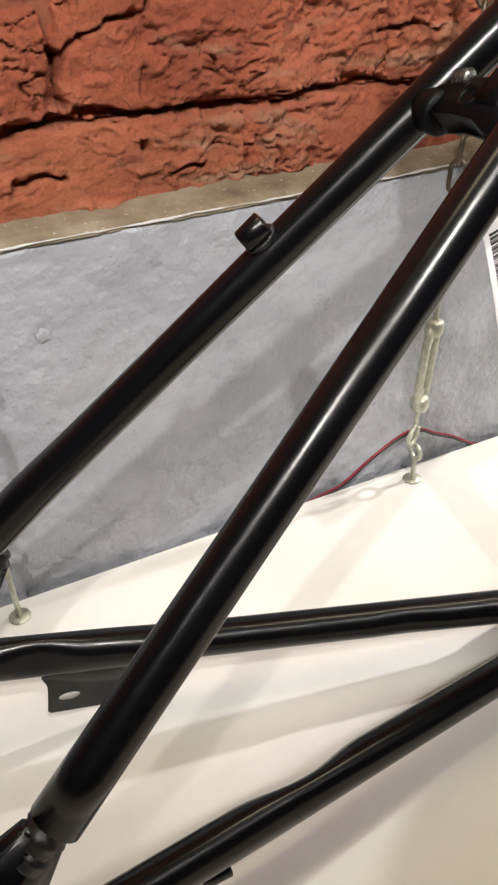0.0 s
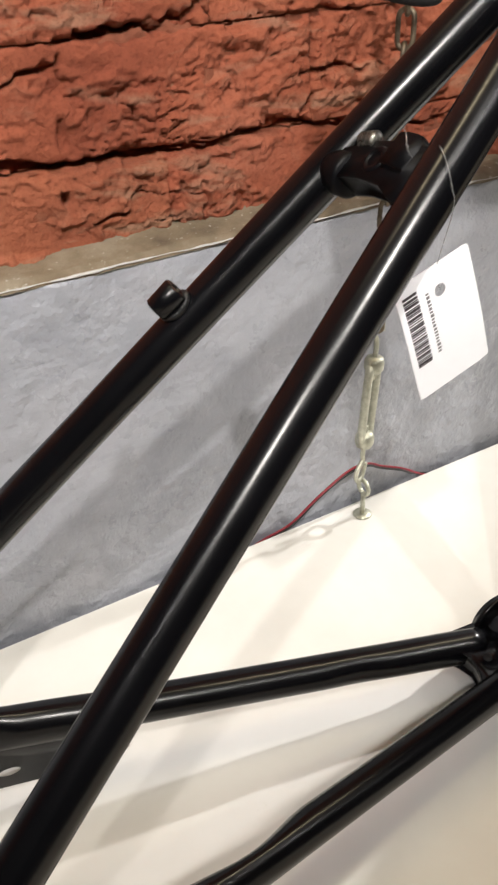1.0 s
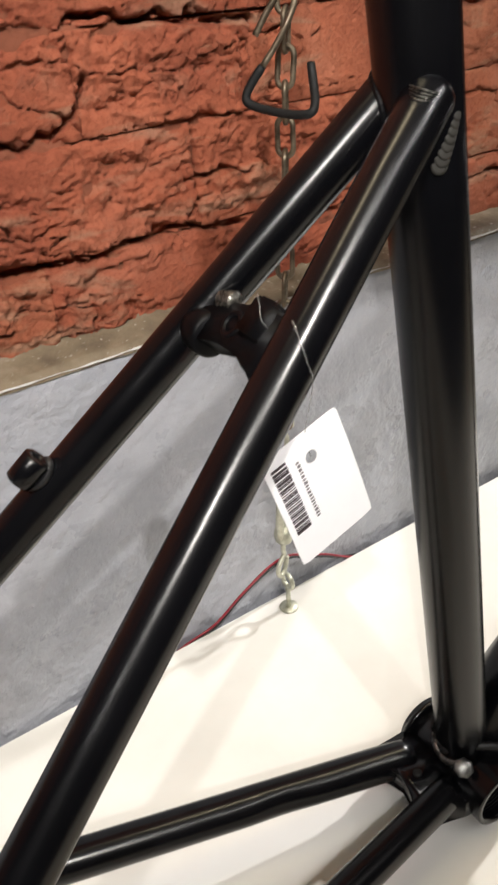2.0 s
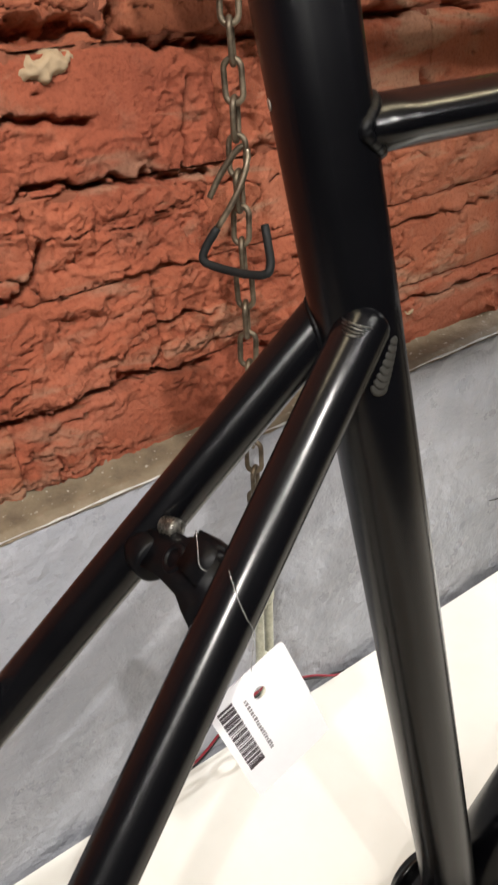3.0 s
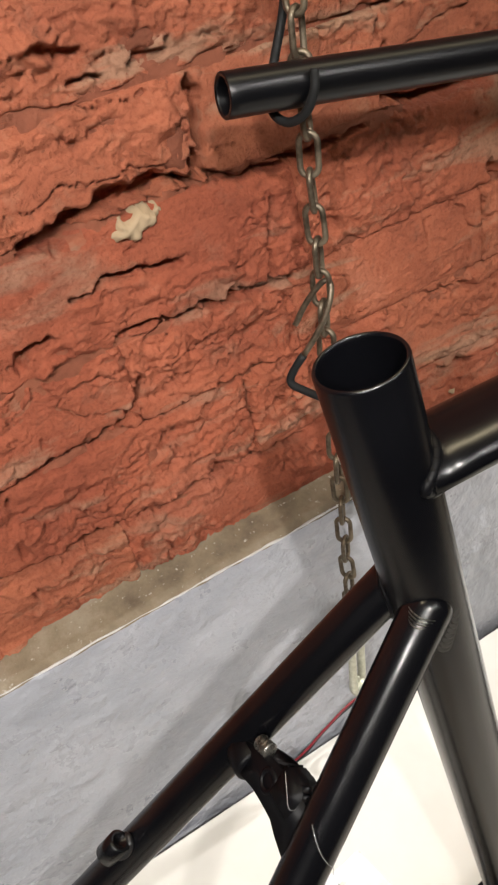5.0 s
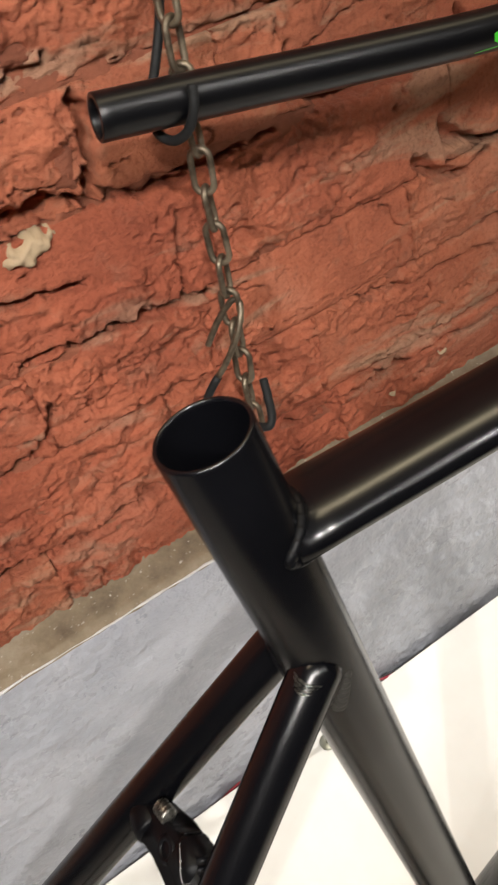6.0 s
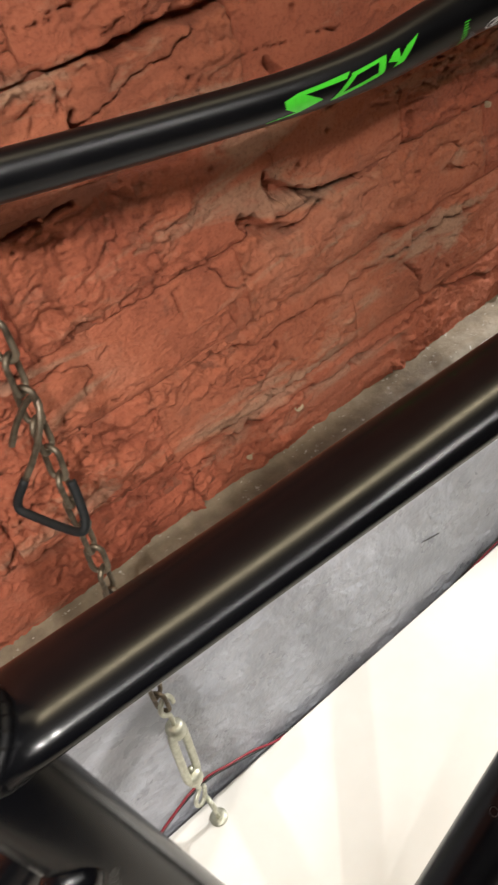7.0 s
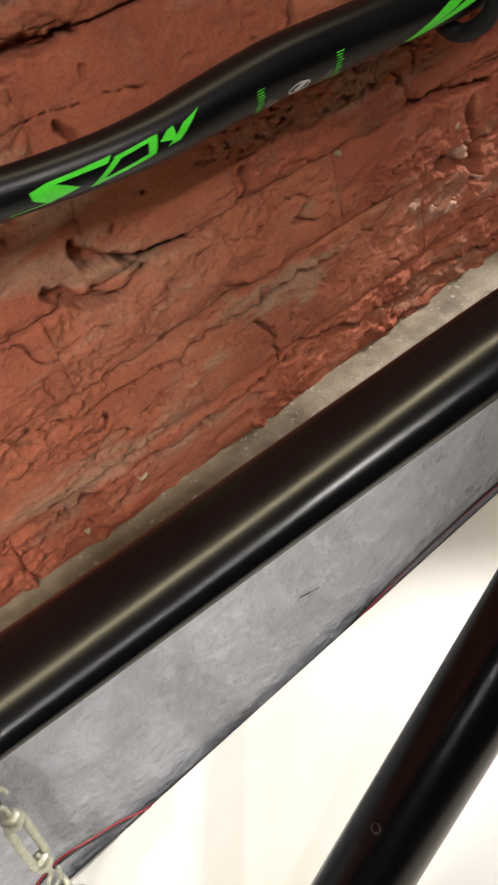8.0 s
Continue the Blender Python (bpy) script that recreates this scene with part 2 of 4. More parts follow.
def sheet(name, xs, zs, yfun, material, parent=None, back=None, smooth=True):
    """A relief sheet over the grid xs, zs, y from yfun(x, z); back: its edges run back to that y."""
    X, Z = np.meshgrid(xs, zs)
    Y = yfun(X, Z)
    nx, nz = len(xs), len(zs)
    verts = np.stack([X.ravel(), Y.ravel(), Z.ravel()], 1)
    i = np.arange((nz - 1) * (nx - 1))
    r, c = i // (nx - 1), i % (nx - 1)
    a = r * nx + c
    faces = np.stack([a, a + 1, a + nx + 1, a + nx], 1)
    if back is not None:
        rim = np.concatenate([np.arange(nx), np.arange(1, nz) * nx + nx - 1, (nz - 1) * nx + np.arange(nx - 2, -1, -1), np.arange(nz - 2, 0, -1) * nx])
        extra = verts[rim].copy()
        extra[:, 1] = back
        n0 = len(verts)
        verts = np.concatenate([verts, extra])
        k = np.arange(len(rim))
        k2 = (k + 1) % len(rim)
        faces = np.concatenate([faces, np.stack([rim[k2], rim[k], n0 + k, n0 + k2], 1)])
    me = bpy.data.meshes.new(name)
    me.from_pydata(verts.tolist(), [], faces.tolist())
    me.materials.append(material)
    me.polygons.foreach_set("use_smooth", np.full(len(faces), smooth))
    ob = new(name, me)
    if parent:
        ob.parent = parent
    return ob


# ---- the room ----
FACE = 0.583  # the brick face
GREY = 0.554  # the face of the painted plinth
SLOPE = math.tan(radians(1.5))


def shelf_z(y):
    return (GREY - y) * SLOPE


def build_room():
    for name, dims, m in (
        ("floor", (-2.2, 3.4, -3.2, 0.62, -0.95, -0.8), M_FLOOR),
        ("ceiling", (-2.2, 3.4, -3.2, 0.62, 2.3, 2.4), M_CEIL),
        ("wall_west", (-2.3, -2.2, -3.2, 0.62, -0.8, 2.3), M_ROOM),
        ("wall_east", (3.4, 3.5, -3.2, 0.62, -0.8, 2.3), M_ROOM),
        ("wall_south", (-2.3, 3.5, -3.3, -3.2, -0.8, 2.3), M_ROOM),
    ):
        tagged(part(name, box_bm(*dims), m, smooth=False), "plain " + name.replace("_", " ") + " closing the shop", "wall" if "wall" in name else name, kind="structure")


def crack_depth(X, Z, pts, width, depth):
    """A wandering crack along a few bends."""
    d = np.full(X.shape, 9.0)
    wx = X + 0.0035 * field(X, Z, 90, 3, 71)
    wz = Z + 0.0035 * field(X, Z, 90, 3, 72)
    for (x0, z0), (x1, z1) in zip(pts, pts[1:]):
        dx, dz = x1 - x0, z1 - z0
        t = np.clip(((wx - x0) * dx + (wz - z0) * dz) / (dx * dx + dz * dz), 0, 1)
        d = np.minimum(d, np.hypot(wx - x0 - t * dx, wz - z0 - t * dz))
    w = width * (0.6 + 0.6 * np.clip(field(X, Z, 40, 2, 73) + 0.5, 0, 1.5))
    return depth * (1 - step(0.2 * w, w, d))


# open joints and cracks: a few bends, width, depth
LOW_JOINTS = [
    ([(0.153, 0.329), (0.194, 0.341), (0.246, 0.336), (0.349, 0.331), (0.384, 0.337), (0.43, 0.339), (0.477, 0.329)], 0.0038, 0.012),
    ([(0.514, 0.326), (0.552, 0.320), (0.601, 0.325), (0.684, 0.321), (0.745, 0.318), (0.80, 0.321), (0.854, 0.330)], 0.0030, 0.011),
    ([(0.854, 0.330), (0.908, 0.311), (0.995, 0.316), (1.091, 0.296)], 0.0034, 0.012),
    ([(0.594, 0.400), (0.627, 0.394), (0.704, 0.386), (0.794, 0.388), (0.892, 0.388)], 0.0021, 0.008),
]
LOW_CRACKS = [
    ([(0.198, 0.349), (0.199, 0.376)], 0.0060, 0.014),
    ([(0.199, 0.374), (0.235, 0.389), (0.258, 0.396)], 0.0026, 0.008),
    ([(0.269, 0.408), (0.328, 0.408), (0.358, 0.417), (0.366, 0.440)], 0.0032, 0.012),
    ([(0.430, 0.365), (0.451, 0.370), (0.484, 0.367)], 0.0032, 0.010),
    ([(0.424, 0.344), (0.436, 0.353)], 0.0032, 0.009),
    ([(0.808, 0.375), (0.821, 0.357), (0.820, 0.330)], 0.0030, 0.008),
    ([(0.265, 0.297), (0.291, 0.299)], 0.0026, 0.007),
    ([(0.249, 0.318), (0.250, 0.309)], 0.0050, 0.009),
    ([(0.158, 0.305), (0.194, 0.301)], 0.0030, 0.008),
    ([(1.016, 0.407), (1.051, 0.400)], 0.0090, 0.016),
]
HIGH_JOINTS = [
    ([(0.327, 0.542), (0.347, 0.541), (0.373, 0.548), (0.417, 0.549), (0.438, 0.546)], 0.0080, 0.020),
    ([(0.440, 0.545), (0.467, 0.538), (0.519, 0.533), (0.561, 0.536)], 0.0040, 0.014),
    ([(0.579, 0.579), (0.576, 0.551), (0.620, 0.539), (0.676, 0.541)], 0.0072, 0.019),
    ([(0.363, 0.470), (0.400, 0.469), (0.443, 0.464), (0.487, 0.462)], 0.0044, 0.013),
    ([(0.600, 0.600), (0.660, 0.603), (0.740, 0.605)], 0.0045, 0.013),
    ([(0.970, 0.492), (0.993, 0.467), (1.081, 0.452)], 0.0045, 0.013),
]
HIGH_CRACKS = [
    ([(0.449, 0.596), (0.440, 0.548)], 0.0058, 0.016),
    ([(0.711, 0.562), (0.717, 0.546), (0.755, 0.535)], 0.0035, 0.010),
    ([(0.343, 0.506), (0.376, 0.507), (0.416, 0.500)], 0.0048, 0.011),
    ([(0.301, 0.481), (0.324, 0.487)], 0.0050, 0.011),
    ([(0.481, 0.514), (0.472, 0.467)], 0.0030, 0.008),
    ([(0.688, 0.497), (0.697, 0.484), (0.722, 0.471), (0.770, 0.462)], 0.0046, 0.015),
    ([(0.665, 0.479), (0.679, 0.463), (0.701, 0.453), (0.735, 0.458)], 0.0044, 0.013),
    ([(0.824, 0.487), (0.818, 0.467)], 0.0045, 0.011),
    ([(0.367, 0.633), (0.390, 0.630)], 0.0050, 0.010),
    ([(0.415, 0.615), (0.435, 0.613), (0.438, 0.618)], 0.0045, 0.010),
    ([(0.378, 0.616), (0.399, 0.615)], 0.0040, 0.009),
    ([(0.986, 0.513), (0.992, 0.497)], 0.0075, 0.018),
    ([(0.890, 0.585), (0.886, 0.556)], 0.0040, 0.012),
    ([(1.058, 0.440), (1.066, 0.405), (1.058, 0.380)], 0.0100, 0.020),
]
CRACKS = LOW_JOINTS + LOW_CRACKS + HIGH_JOINTS + HIGH_CRACKS


def billow(x, z, freq, octaves, seed, gain=0.5):
    """Rounded lumps parted by creases."""
    out, amp = 0.0, 1.0
    for k in range(octaves):
        out = out + amp * np.abs(value_noise(x * freq + 5.7 * k, z * freq + 3.3 * k, seed + k))
        amp, freq = amp * gain, freq * 2.1
    return out


def ledges(h, n):
    """Gentle slopes that end in sharp drops, n to each unit of height."""
    h = h * n
    low = np.floor(h)
    return (low + 0.25 * (h - low) + 0.75 * step(0.80, 1.0, h - low)) / n


def weathered(X, Z, seed):
    """How far the old brick's face stands back: rough wavy skin, zones broken into crumbs, long hair cracks, pits."""
    wx = X + 0.004 * field(X, Z, 45, 3, seed + 61)
    wz = Z + 0.006 * field(X, Z, 16, 3, seed + 60) + 0.0025 * field(X, Z, 70, 3, seed + 62)
    y = 0.0014 * field(X, Z, 11, 3, 211) + 0.0008 * field(X * 0.8, wz * 1.3, 42, 5, seed + 5, 0.6) + 0.00025 * field(X, Z, 230, 3, seed + 6, 0.7)
    # zones of crumbs, some of them fallen out
    rough = 0.35 * np.exp(-((X - 0.53) / 0.09) ** 2 - ((Z - 0.47) / 0.09) ** 2) + 0.20 * np.exp(-((X - 0.36) / 0.20) ** 2 - ((Z - 0.40) / 0.10) ** 2) + 0.08
    zone = step(0.0, 0.5, field(X * 0.7, wz * 1.5, 13, 4, seed + 20, 0.6) + rough + 0.12)
    lumps = billow(wx * 0.8, wz * 1.15, 48, 5, seed + 31, 0.62)
    zone = zone * (1 - 0.25 * step(0.62, 0.80, X))
    y = y + zone * (0.0052 * (0.62 - lumps) + 0.0030 * step(0.30, 0.62, field(wx, wz * 1.2, 75, 4, seed + 33, 0.6)))
    # thin skins broken away, layer under layer, with ragged ledges
    y = y + 0.0010 * step(0.30, 0.36, field(X * 0.6, wz * 1.6, 13, 5, seed, 0.58))
    y = y + (0.26 + 0.66 * zone) * (0.0022 * ledges(field(wx * 0.55, wz * 1.5, 26, 5, 431, 0.6), 2.2) + 0.0011 * ledges(field(wx * 0.7, wz * 1.4, 85, 4, 441, 0.62), 1.8))
    # long hair cracks where a slow field crosses zero, along the beds
    h = field(X * 0.40, wz * 1.8, 17, 3, 401)
    y = y + 0.0060 * (1 - step(0.004, 0.024, np.abs(h))) * step(0.0, 0.3, field(X, Z, 12, 3, 402) + 0.1)
    return y + 0.0035 * step(1.0, 1.12, field(X, Z, 75, 2, seed + 40))


def build_brick(wall, x0, x1, z0, z1, fine, seed):
    res = 0.0011 if fine else 0.012
    xs = np.linspace(x0, x1, max(3, int((x1 - x0) / res)))
    zs = np.linspace(z0, z1, max(3, int((z1 - z0) / res)))
    rnd = random.Random(seed)
    lean, tip = rnd.uniform(-0.006, 0.006), rnd.uniform(-0.02, 0.02)
    out = rnd.uniform(-0.0008, 0.0010)
    if x0 > 0.48:
        lean, tip, out = 0.2 * lean, 0.5 * tip, 0.3 * out

    def relief(X, Z):
        rag = 0.004 * field(X, Z, 34, 4, 7) + 0.0015 * field(X, Z, 150, 3, 8)
        edge = np.minimum(np.minimum(X - x0, x1 - X) + 0.0022 + 0.02 * step(0.48, 0.6, X), np.minimum(Z - z0, z1 - Z)) + rag
        y = FACE + out + lean * (X - (x0 + x1) / 2) + tip * (Z - (z0 + z1) / 2) + weathered(X, Z, seed % 50)
        worn = step(-0.25, 0.35, field(X, Z, 18, 3, 9))
        worn = worn * (1 - 0.6 * step(0.48, 0.66, X))
        y = y + (0.0012 + 0.006 * worn) * (1 - step(0.0, 0.0028, edge)) + 0.0008 * (1 - step(0.001, 0.009, edge + 0.6 * rag))
        for pts, w, d in CRACKS:
            if fine:
                y = y + crack_depth(X, Z, pts, w, d)
        return y

    return sheet("brick", xs, zs, relief, M_BRICK, wall, 0.612, True)


ROWS_OF_BRICK = [
    (0.270, 0.3335, (-0.18, 0.07, 0.32, 0.57, 0.82, 1.07, 1.32)),
    (0.3355, 0.4045, (-0.05, 0.198, 0.437, 0.562, 0.745, 0.995, 1.245)),
    (0.4055, 0.4645, (-0.14, 0.11, 0.36, 0.486, 0.655, 0.905, 1.03, 1.28)),
    (0.4660, 0.5395, (0.0, 0.25, 0.50, 0.70, 0.815, 1.06, 1.31)),
    (0.5420, 0.6035, (-0.06, 0.19, 0.442, 0.575, 0.69, 0.885, 1.13, 1.38)),
    (0.6060, 0.6730, (-0.19, 0.06, 0.31, 0.56, 0.81, 1.06, 1.31)),
    (0.6760, 0.7430, (-0.06, 0.19, 0.44, 0.69, 0.94, 1.19)),
]


def build_brick_wall():
    def filling(X, Z):
        deep = sum(crack_depth(X, Z, pts, w * 1.3, d) for pts, w, d in CRACKS)
        return deep + FACE + np.maximum(0.0035, 0.0060 + 0.003 * field(X, Z, 10, 2, 3) + 0.0015 * field(X, Z, 70, 4, 4))

    wall = sheet("wall_north", np.linspace(-0.4, 1.6, 700), np.linspace(0.262, 0.80, 210), filling, M_MORTAR, None, 0.635)
    tagged(wall, "old rough red brick wall with crumbling joints", "wall", kind="structure")
    n = 0
    for z0, z1, joints in ROWS_OF_BRICK:
        for x0, x1 in zip(joints, joints[1:]):
            n += 1
            build_brick(wall, x0 + 0.0001, x1 - 0.0001, z0, z1, x1 > 0.1 and x0 < 1.15 and z0 < 0.64, 100 + 13 * n)
    up = part("wall_upper", box_bm(-2.2, 3.4, 0.60, 0.70, 0.80, 2.3), M_BRICK, smooth=False)
    tagged(up, "red brick wall above the display", "wall", kind="structure")
    for name, a, b in (("wall_flank", -2.2, -0.4), ("wall_flank", 1.6, 3.4)):
        tagged(part(name, box_bm(a, b, 0.60, 0.70, 0.262, 0.80), M_BRICK, smooth=False), "red brick wall beside the display", "wall", kind="structure")
    # a smear of cream filler and small chips left on the bricks; broken edges painted pale as if lit
    rnd = random.Random(4)
    for x, z, w, h in ((0.3915, 0.5325, 0.0190, 0.0096), (0.909, 0.462, 0.0026, 0.0022), (0.676, 0.312, 0.006, 0.003), (0.62, 0.30, 0.005, 0.002), (1.048, 0.405, 0.007, 0.010), (1.03, 0.365, 0.014, 0.005), (0.985, 0.385, 0.010, 0.004), (1.04, 0.43, 0.006, 0.007), (1.07, 0.372, 0.010, 0.006), (1.005, 0.372, 0.006, 0.004)):
        xs, zs = np.linspace(x - w, x + w, 26), np.linspace(z - h, z + h, 16)
        s = rnd.randint(0, 99)

        def blob(X, Z):
            d = np.hypot((X - x) / w, (Z - z - 0.3 * (X - x)) / h) + 0.36 * field(X, Z, 1.5 / h, 4, s)
            return FACE + 0.0045 - 0.0075 * (1 - step(0.35, 0.95, d)) + 0.0012 * field(X, Z, 220, 3, s + 2) + 0.012 * step(0.85, 1.0, d)

        pink = x > 0.95
        tagged(sheet("pale_patch", xs, zs, blob, M_PINK if pink else M_CREAM, wall), "broken brick edge, painted pale as if lit" if pink else "cream filler smeared on a brick")


SPOTS_ON_PAINT = [
    (0.775, 0.0890, 0.0125, 0.0010, -0.28, M_WIREBLACK, "dark scratch in the paint"),
    (0.156, 0.214, 0.0050, 0.0050, 0.0, M_GREY, "round lump under the paint"),
]


def build_plinth():
    """The painted lower wall and the sandy ledge on top of it."""

    def face(X, Z):
        lump = 0.0012 * field(X, Z, 22, 3, 51) + 0.0005 * field(X, Z, 110, 2, 52)
        drip = 0.0004 * step(0.55, 0.9, field(X, Z * 0.6, 55, 2, 53)) * step(0.1, 0.26, Z + 0.08 * field(X, Z, 8, 2, 54))
        lip = 0.0022 * step(0.272, 0.2755, Z)
        return GREY - lump - drip + lip

    plinth = sheet("wall_plinth", np.linspace(-0.4, 1.6, 620), np.linspace(-0.06, 0.2755, 110), face, M_GREY, None, 0.60)
    tagged(plinth, "grey glossy painted plaster base of the wall, smudged", "wall", kind="structure")
    for x, z, w, h, tilt, m, lab in SPOTS_ON_PAINT:
        bm = bmesh.new()
        bmesh.ops.create_icosphere(bm, subdivisions=3, radius=1)
        for v in bm.verts:
            r = 1 + 0.2 * math.sin(5 * v.co.x + 3 * v.co.z)
            a, c = v.co.x * w * r, v.co.z * h * r
            v.co = (x + a - c * tilt, GREY - 0.0006 + v.co.y * min(0.0012, h), z + c + a * tilt)
        part("paint_flaw", bm, m, plinth, lab)
    for a, b in ((-2.2, -0.4), (1.6, 3.4)):
        tagged(part("wall_plinth", box_bm(a, b, GREY, 0.60, -0.06, 0.2785), M_GREY, smooth=False), "grey painted plaster base of the wall", "wall", kind="structure")
    tagged(part("wall_footing", box_bm(-2.2, 3.4, GREY + 0.02, 0.60, -0.8, -0.06), M_GREY, smooth=False), "grey painted wall below the display shelf", "wall", kind="structure")
    # the ledge: y runs from the plinth's face back to the bricks
    xs, ts = np.linspace(-0.4, 1.6, 700), np.linspace(0, 1, 14)
    X, V = np.meshgrid(xs, ts)
    rag = 0.0009 * field(X, V * 0.02, 35, 4, 61) + 0.0007 * field(X, V * 0.02, 210, 2, 64)
    Y = GREY + 0.001 + V * 0.036 + rag * (1 - V)
    Zs = 0.2788 + 0.0065 * V + 0.0008 * field(X, V * 0.036, 45, 4, 62) + 0.0008 * step(0.3, 0.7, field(X, V * 0.036, 30, 3, 63)) + 0.0025 * step(0.75, 1.0, V)
    Zs[0], Y[0] = 0.2742 + 0.0006 * field(xs, xs * 0, 60, 3, 66), GREY - 0.0012 + 0.0006 * field(xs, xs * 0, 90, 3, 67)
    nx = len(xs)
    i = np.arange((len(ts) - 1) * (nx - 1))
    a = i // (nx - 1) * nx + i % (nx - 1)
    me = bpy.data.meshes.new("ledge")
    me.from_pydata(np.stack([X.ravel(), Y.ravel(), Zs.ravel()], 1).tolist(), [], np.stack([a, a + 1, a + nx + 1, a + nx], 1).tolist())
    me.materials.append(M_CEMENT)
    me.polygons.foreach_set("use_smooth", np.ones(len(i), dtype=bool))
    ledge = tagged(new("ledge", me), "sandy cement ledge between brick and paint", "ledge", kind="structure")
    # the paint's broken rim along the ledge, painted pale for its highlight
    ex = np.linspace(-0.3, 1.5, 600)
    ey, ez = 0.0004 * field(ex, ex * 0, 70, 3, 81), 0.0005 * field(ex, ex * 0, 40, 3, 82)
    er = 0.00075 + 0.0006 * np.clip(field(ex, ex * 0, 60, 3, 83), -0.8, 1)
    pts = [(x, GREY - 0.0014 + a, 0.2762 + b) for x, a, b in zip(ex.tolist(), ey.tolist(), ez.tolist())]
    part("paint_rim", tube_bm(pts, er.tolist(), 6), M_PALE, ledge, "worn rim of the paint, its highlight painted pale")


def build_shelf():
    shelf = new("display_shelf")
    shelf.location = (0.5, 0.25, 0)
    inv = Matrix.Translation((-0.5, -0.25, 0))
    bm = box_bm(-1.3, 2.4, -0.12, GREY - 0.0065, -0.024, 0.0, 0.0015)
    for v in bm.verts:
        v.co.z += shelf_z(v.co.y)
    bm.transform(inv)
    part("board", bm, M_WHITE, shelf, smooth=False)
    bm = box_bm(-1.3, 2.4, -0.14, -0.1205, -0.06, 0.003, 0.002)
    for v in bm.verts:
        v.co.z += shelf_z(-0.12)
    bm.transform(inv)
    part("front_edging", bm, M_WHITE, shelf, smooth=False)
    for x in (-1.2, 0.5, 2.3):
        bm = box_bm(x - 0.02, x + 0.02, -0.1, GREY - 0.006, -0.79, -0.03, 0.002)
        for v in bm.verts:
            if v.co.z > -0.1:
                v.co.z += shelf_z(v.co.y)
            else:
                v.co.z -= 0.01
        bm.transform(inv)
        part("support_panel", bm, M_WHITE, shelf, smooth=False)
    tagged(shelf, "white laminate display shelf against the wall", "shelf")


build_room()
build_brick_wall()
build_plinth()
build_shelf()


# ---- the bicycle frame ----
def line_pts(a, b, n):
    a, b = Vector(a), Vector(b)
    return [a.lerp(b, k / (n - 1)) for k in range(n)]


def smooth_path(ctrl, per=8):
    """A smooth curve through control points."""
    c = [Vector(p) for p in ctrl]
    c = [2 * c[0] - c[1]] + c + [2 * c[-1] - c[-2]]
    out = []
    for i in range(1, len(c) - 2):
        for k in range(per):
            t = k / per
            p0, p1, p2, p3 = c[i - 1 : i + 3]
            out.append(0.5 * ((2 * p1) + (p2 - p0) * t + (2 * p0 - 5 * p1 + 4 * p2 - p3) * t * t + (3 * p1 - p0 - 3 * p2 + p3) * t ** 3))
    out.append(c[-2])
    return out


def spread(vals, n):
    return np.interp(np.linspace(0, 1, n), np.linspace(0, 1, len(vals)), vals).tolist()


def seam_curve(a0, da, ra, b0, db, rb, n=72, tall=None):
    """The closed curve where a tube (from a0 along da; ra wide, tall high along db) meets the surface of a round one (b0, db, rb); a0 lies outside of it."""
    da, db = Vector(da).normalized(), Vector(db).normalized()
    u = da.cross(db).normalized()
    v = da.cross(u)
    pts = []
    for k in range(n):
        a = 2 * math.pi * k / n
        p = Vector(a0) + u * math.cos(a) * ra + v * math.sin(a) * (tall or ra)
        w = p - Vector(b0)
        w -= db * w.dot(db)
        d = da - db * da.dot(db)
        A, B, C = d.dot(d), 2 * w.dot(d), w.dot(w) - rb * rb
        disc = B * B - 4 * A * C
        t = (-B - math.sqrt(disc)) / (2 * A) if disc > 0 else -B / (2 * A)
        pts.append(p + da * t)
    return pts


def weld(parent, pts, r=0.0026, ripples=46, material=None):
    """A bead of overlapping ripples along a closed curve."""
    n = len(pts)
    dense = []
    for i in range(n):
        for k in range(4):
            dense.append(pts[i].lerp(pts[(i + 1) % n], k / 4))
    m = len(dense)
    bm = bmesh.new()
    rings = []
    for i, p in enumerate(dense):
        t = (dense[(i + 1) % m] - dense[i - 1]).normalized()
        u = t.orthogonal().normalized() if i == 0 else (u - t * u.dot(t)).normalized()
        v = t.cross(u)
        rr = r * (1 + 0.12 * (((i * ripples / m) % 1.0) - 0.5))
        rings.append([bm.verts.new(p + (u * math.cos(a) + v * math.sin(a)) * rr) for a in (2 * math.pi * k / 8 for k in range(8))])
    for i in range(m):
        a, b = rings[i], rings[(i + 1) % m]
        if i == m - 1:
            off = min(range(8), key=lambda o: sum((a[k].co - b[(k + o) % 8].co).length for k in range(8)))
        else:
            off = 0
        for k in range(8):
            bm.faces.new((a[k], a[(k + 1) % 8], b[(k + 1 + off) % 8], b[(k + off) % 8]))
    return part("weld", bm, material or M_WELD, parent)


def lathe(bm, origin, axis, profile, seg=40, up=None):
    """Turns a profile of (radius, height) round an axis."""
    axis = Vector(axis).normalized()
    u = (up or axis.orthogonal()).normalized()
    v = axis.cross(u)
    rings = [[bm.verts.new(Vector(origin) + axis * h + (u * math.cos(2 * math.pi * k / seg) + v * math.sin(2 * math.pi * k / seg)) * r) for k in range(seg)] for r, h in profile]
    for a, b in zip(rings, rings[1:]):
        for k in range(seg):
            bm.faces.new((a[k], a[(k + 1) % seg], b[(k + 1) % seg], b[k]))
    return rings


def lathe_bm(origin, axis, profile, seg=40):
    bm = bmesh.new()
    r = lathe(bm, origin, axis, profile, seg)
    return bm


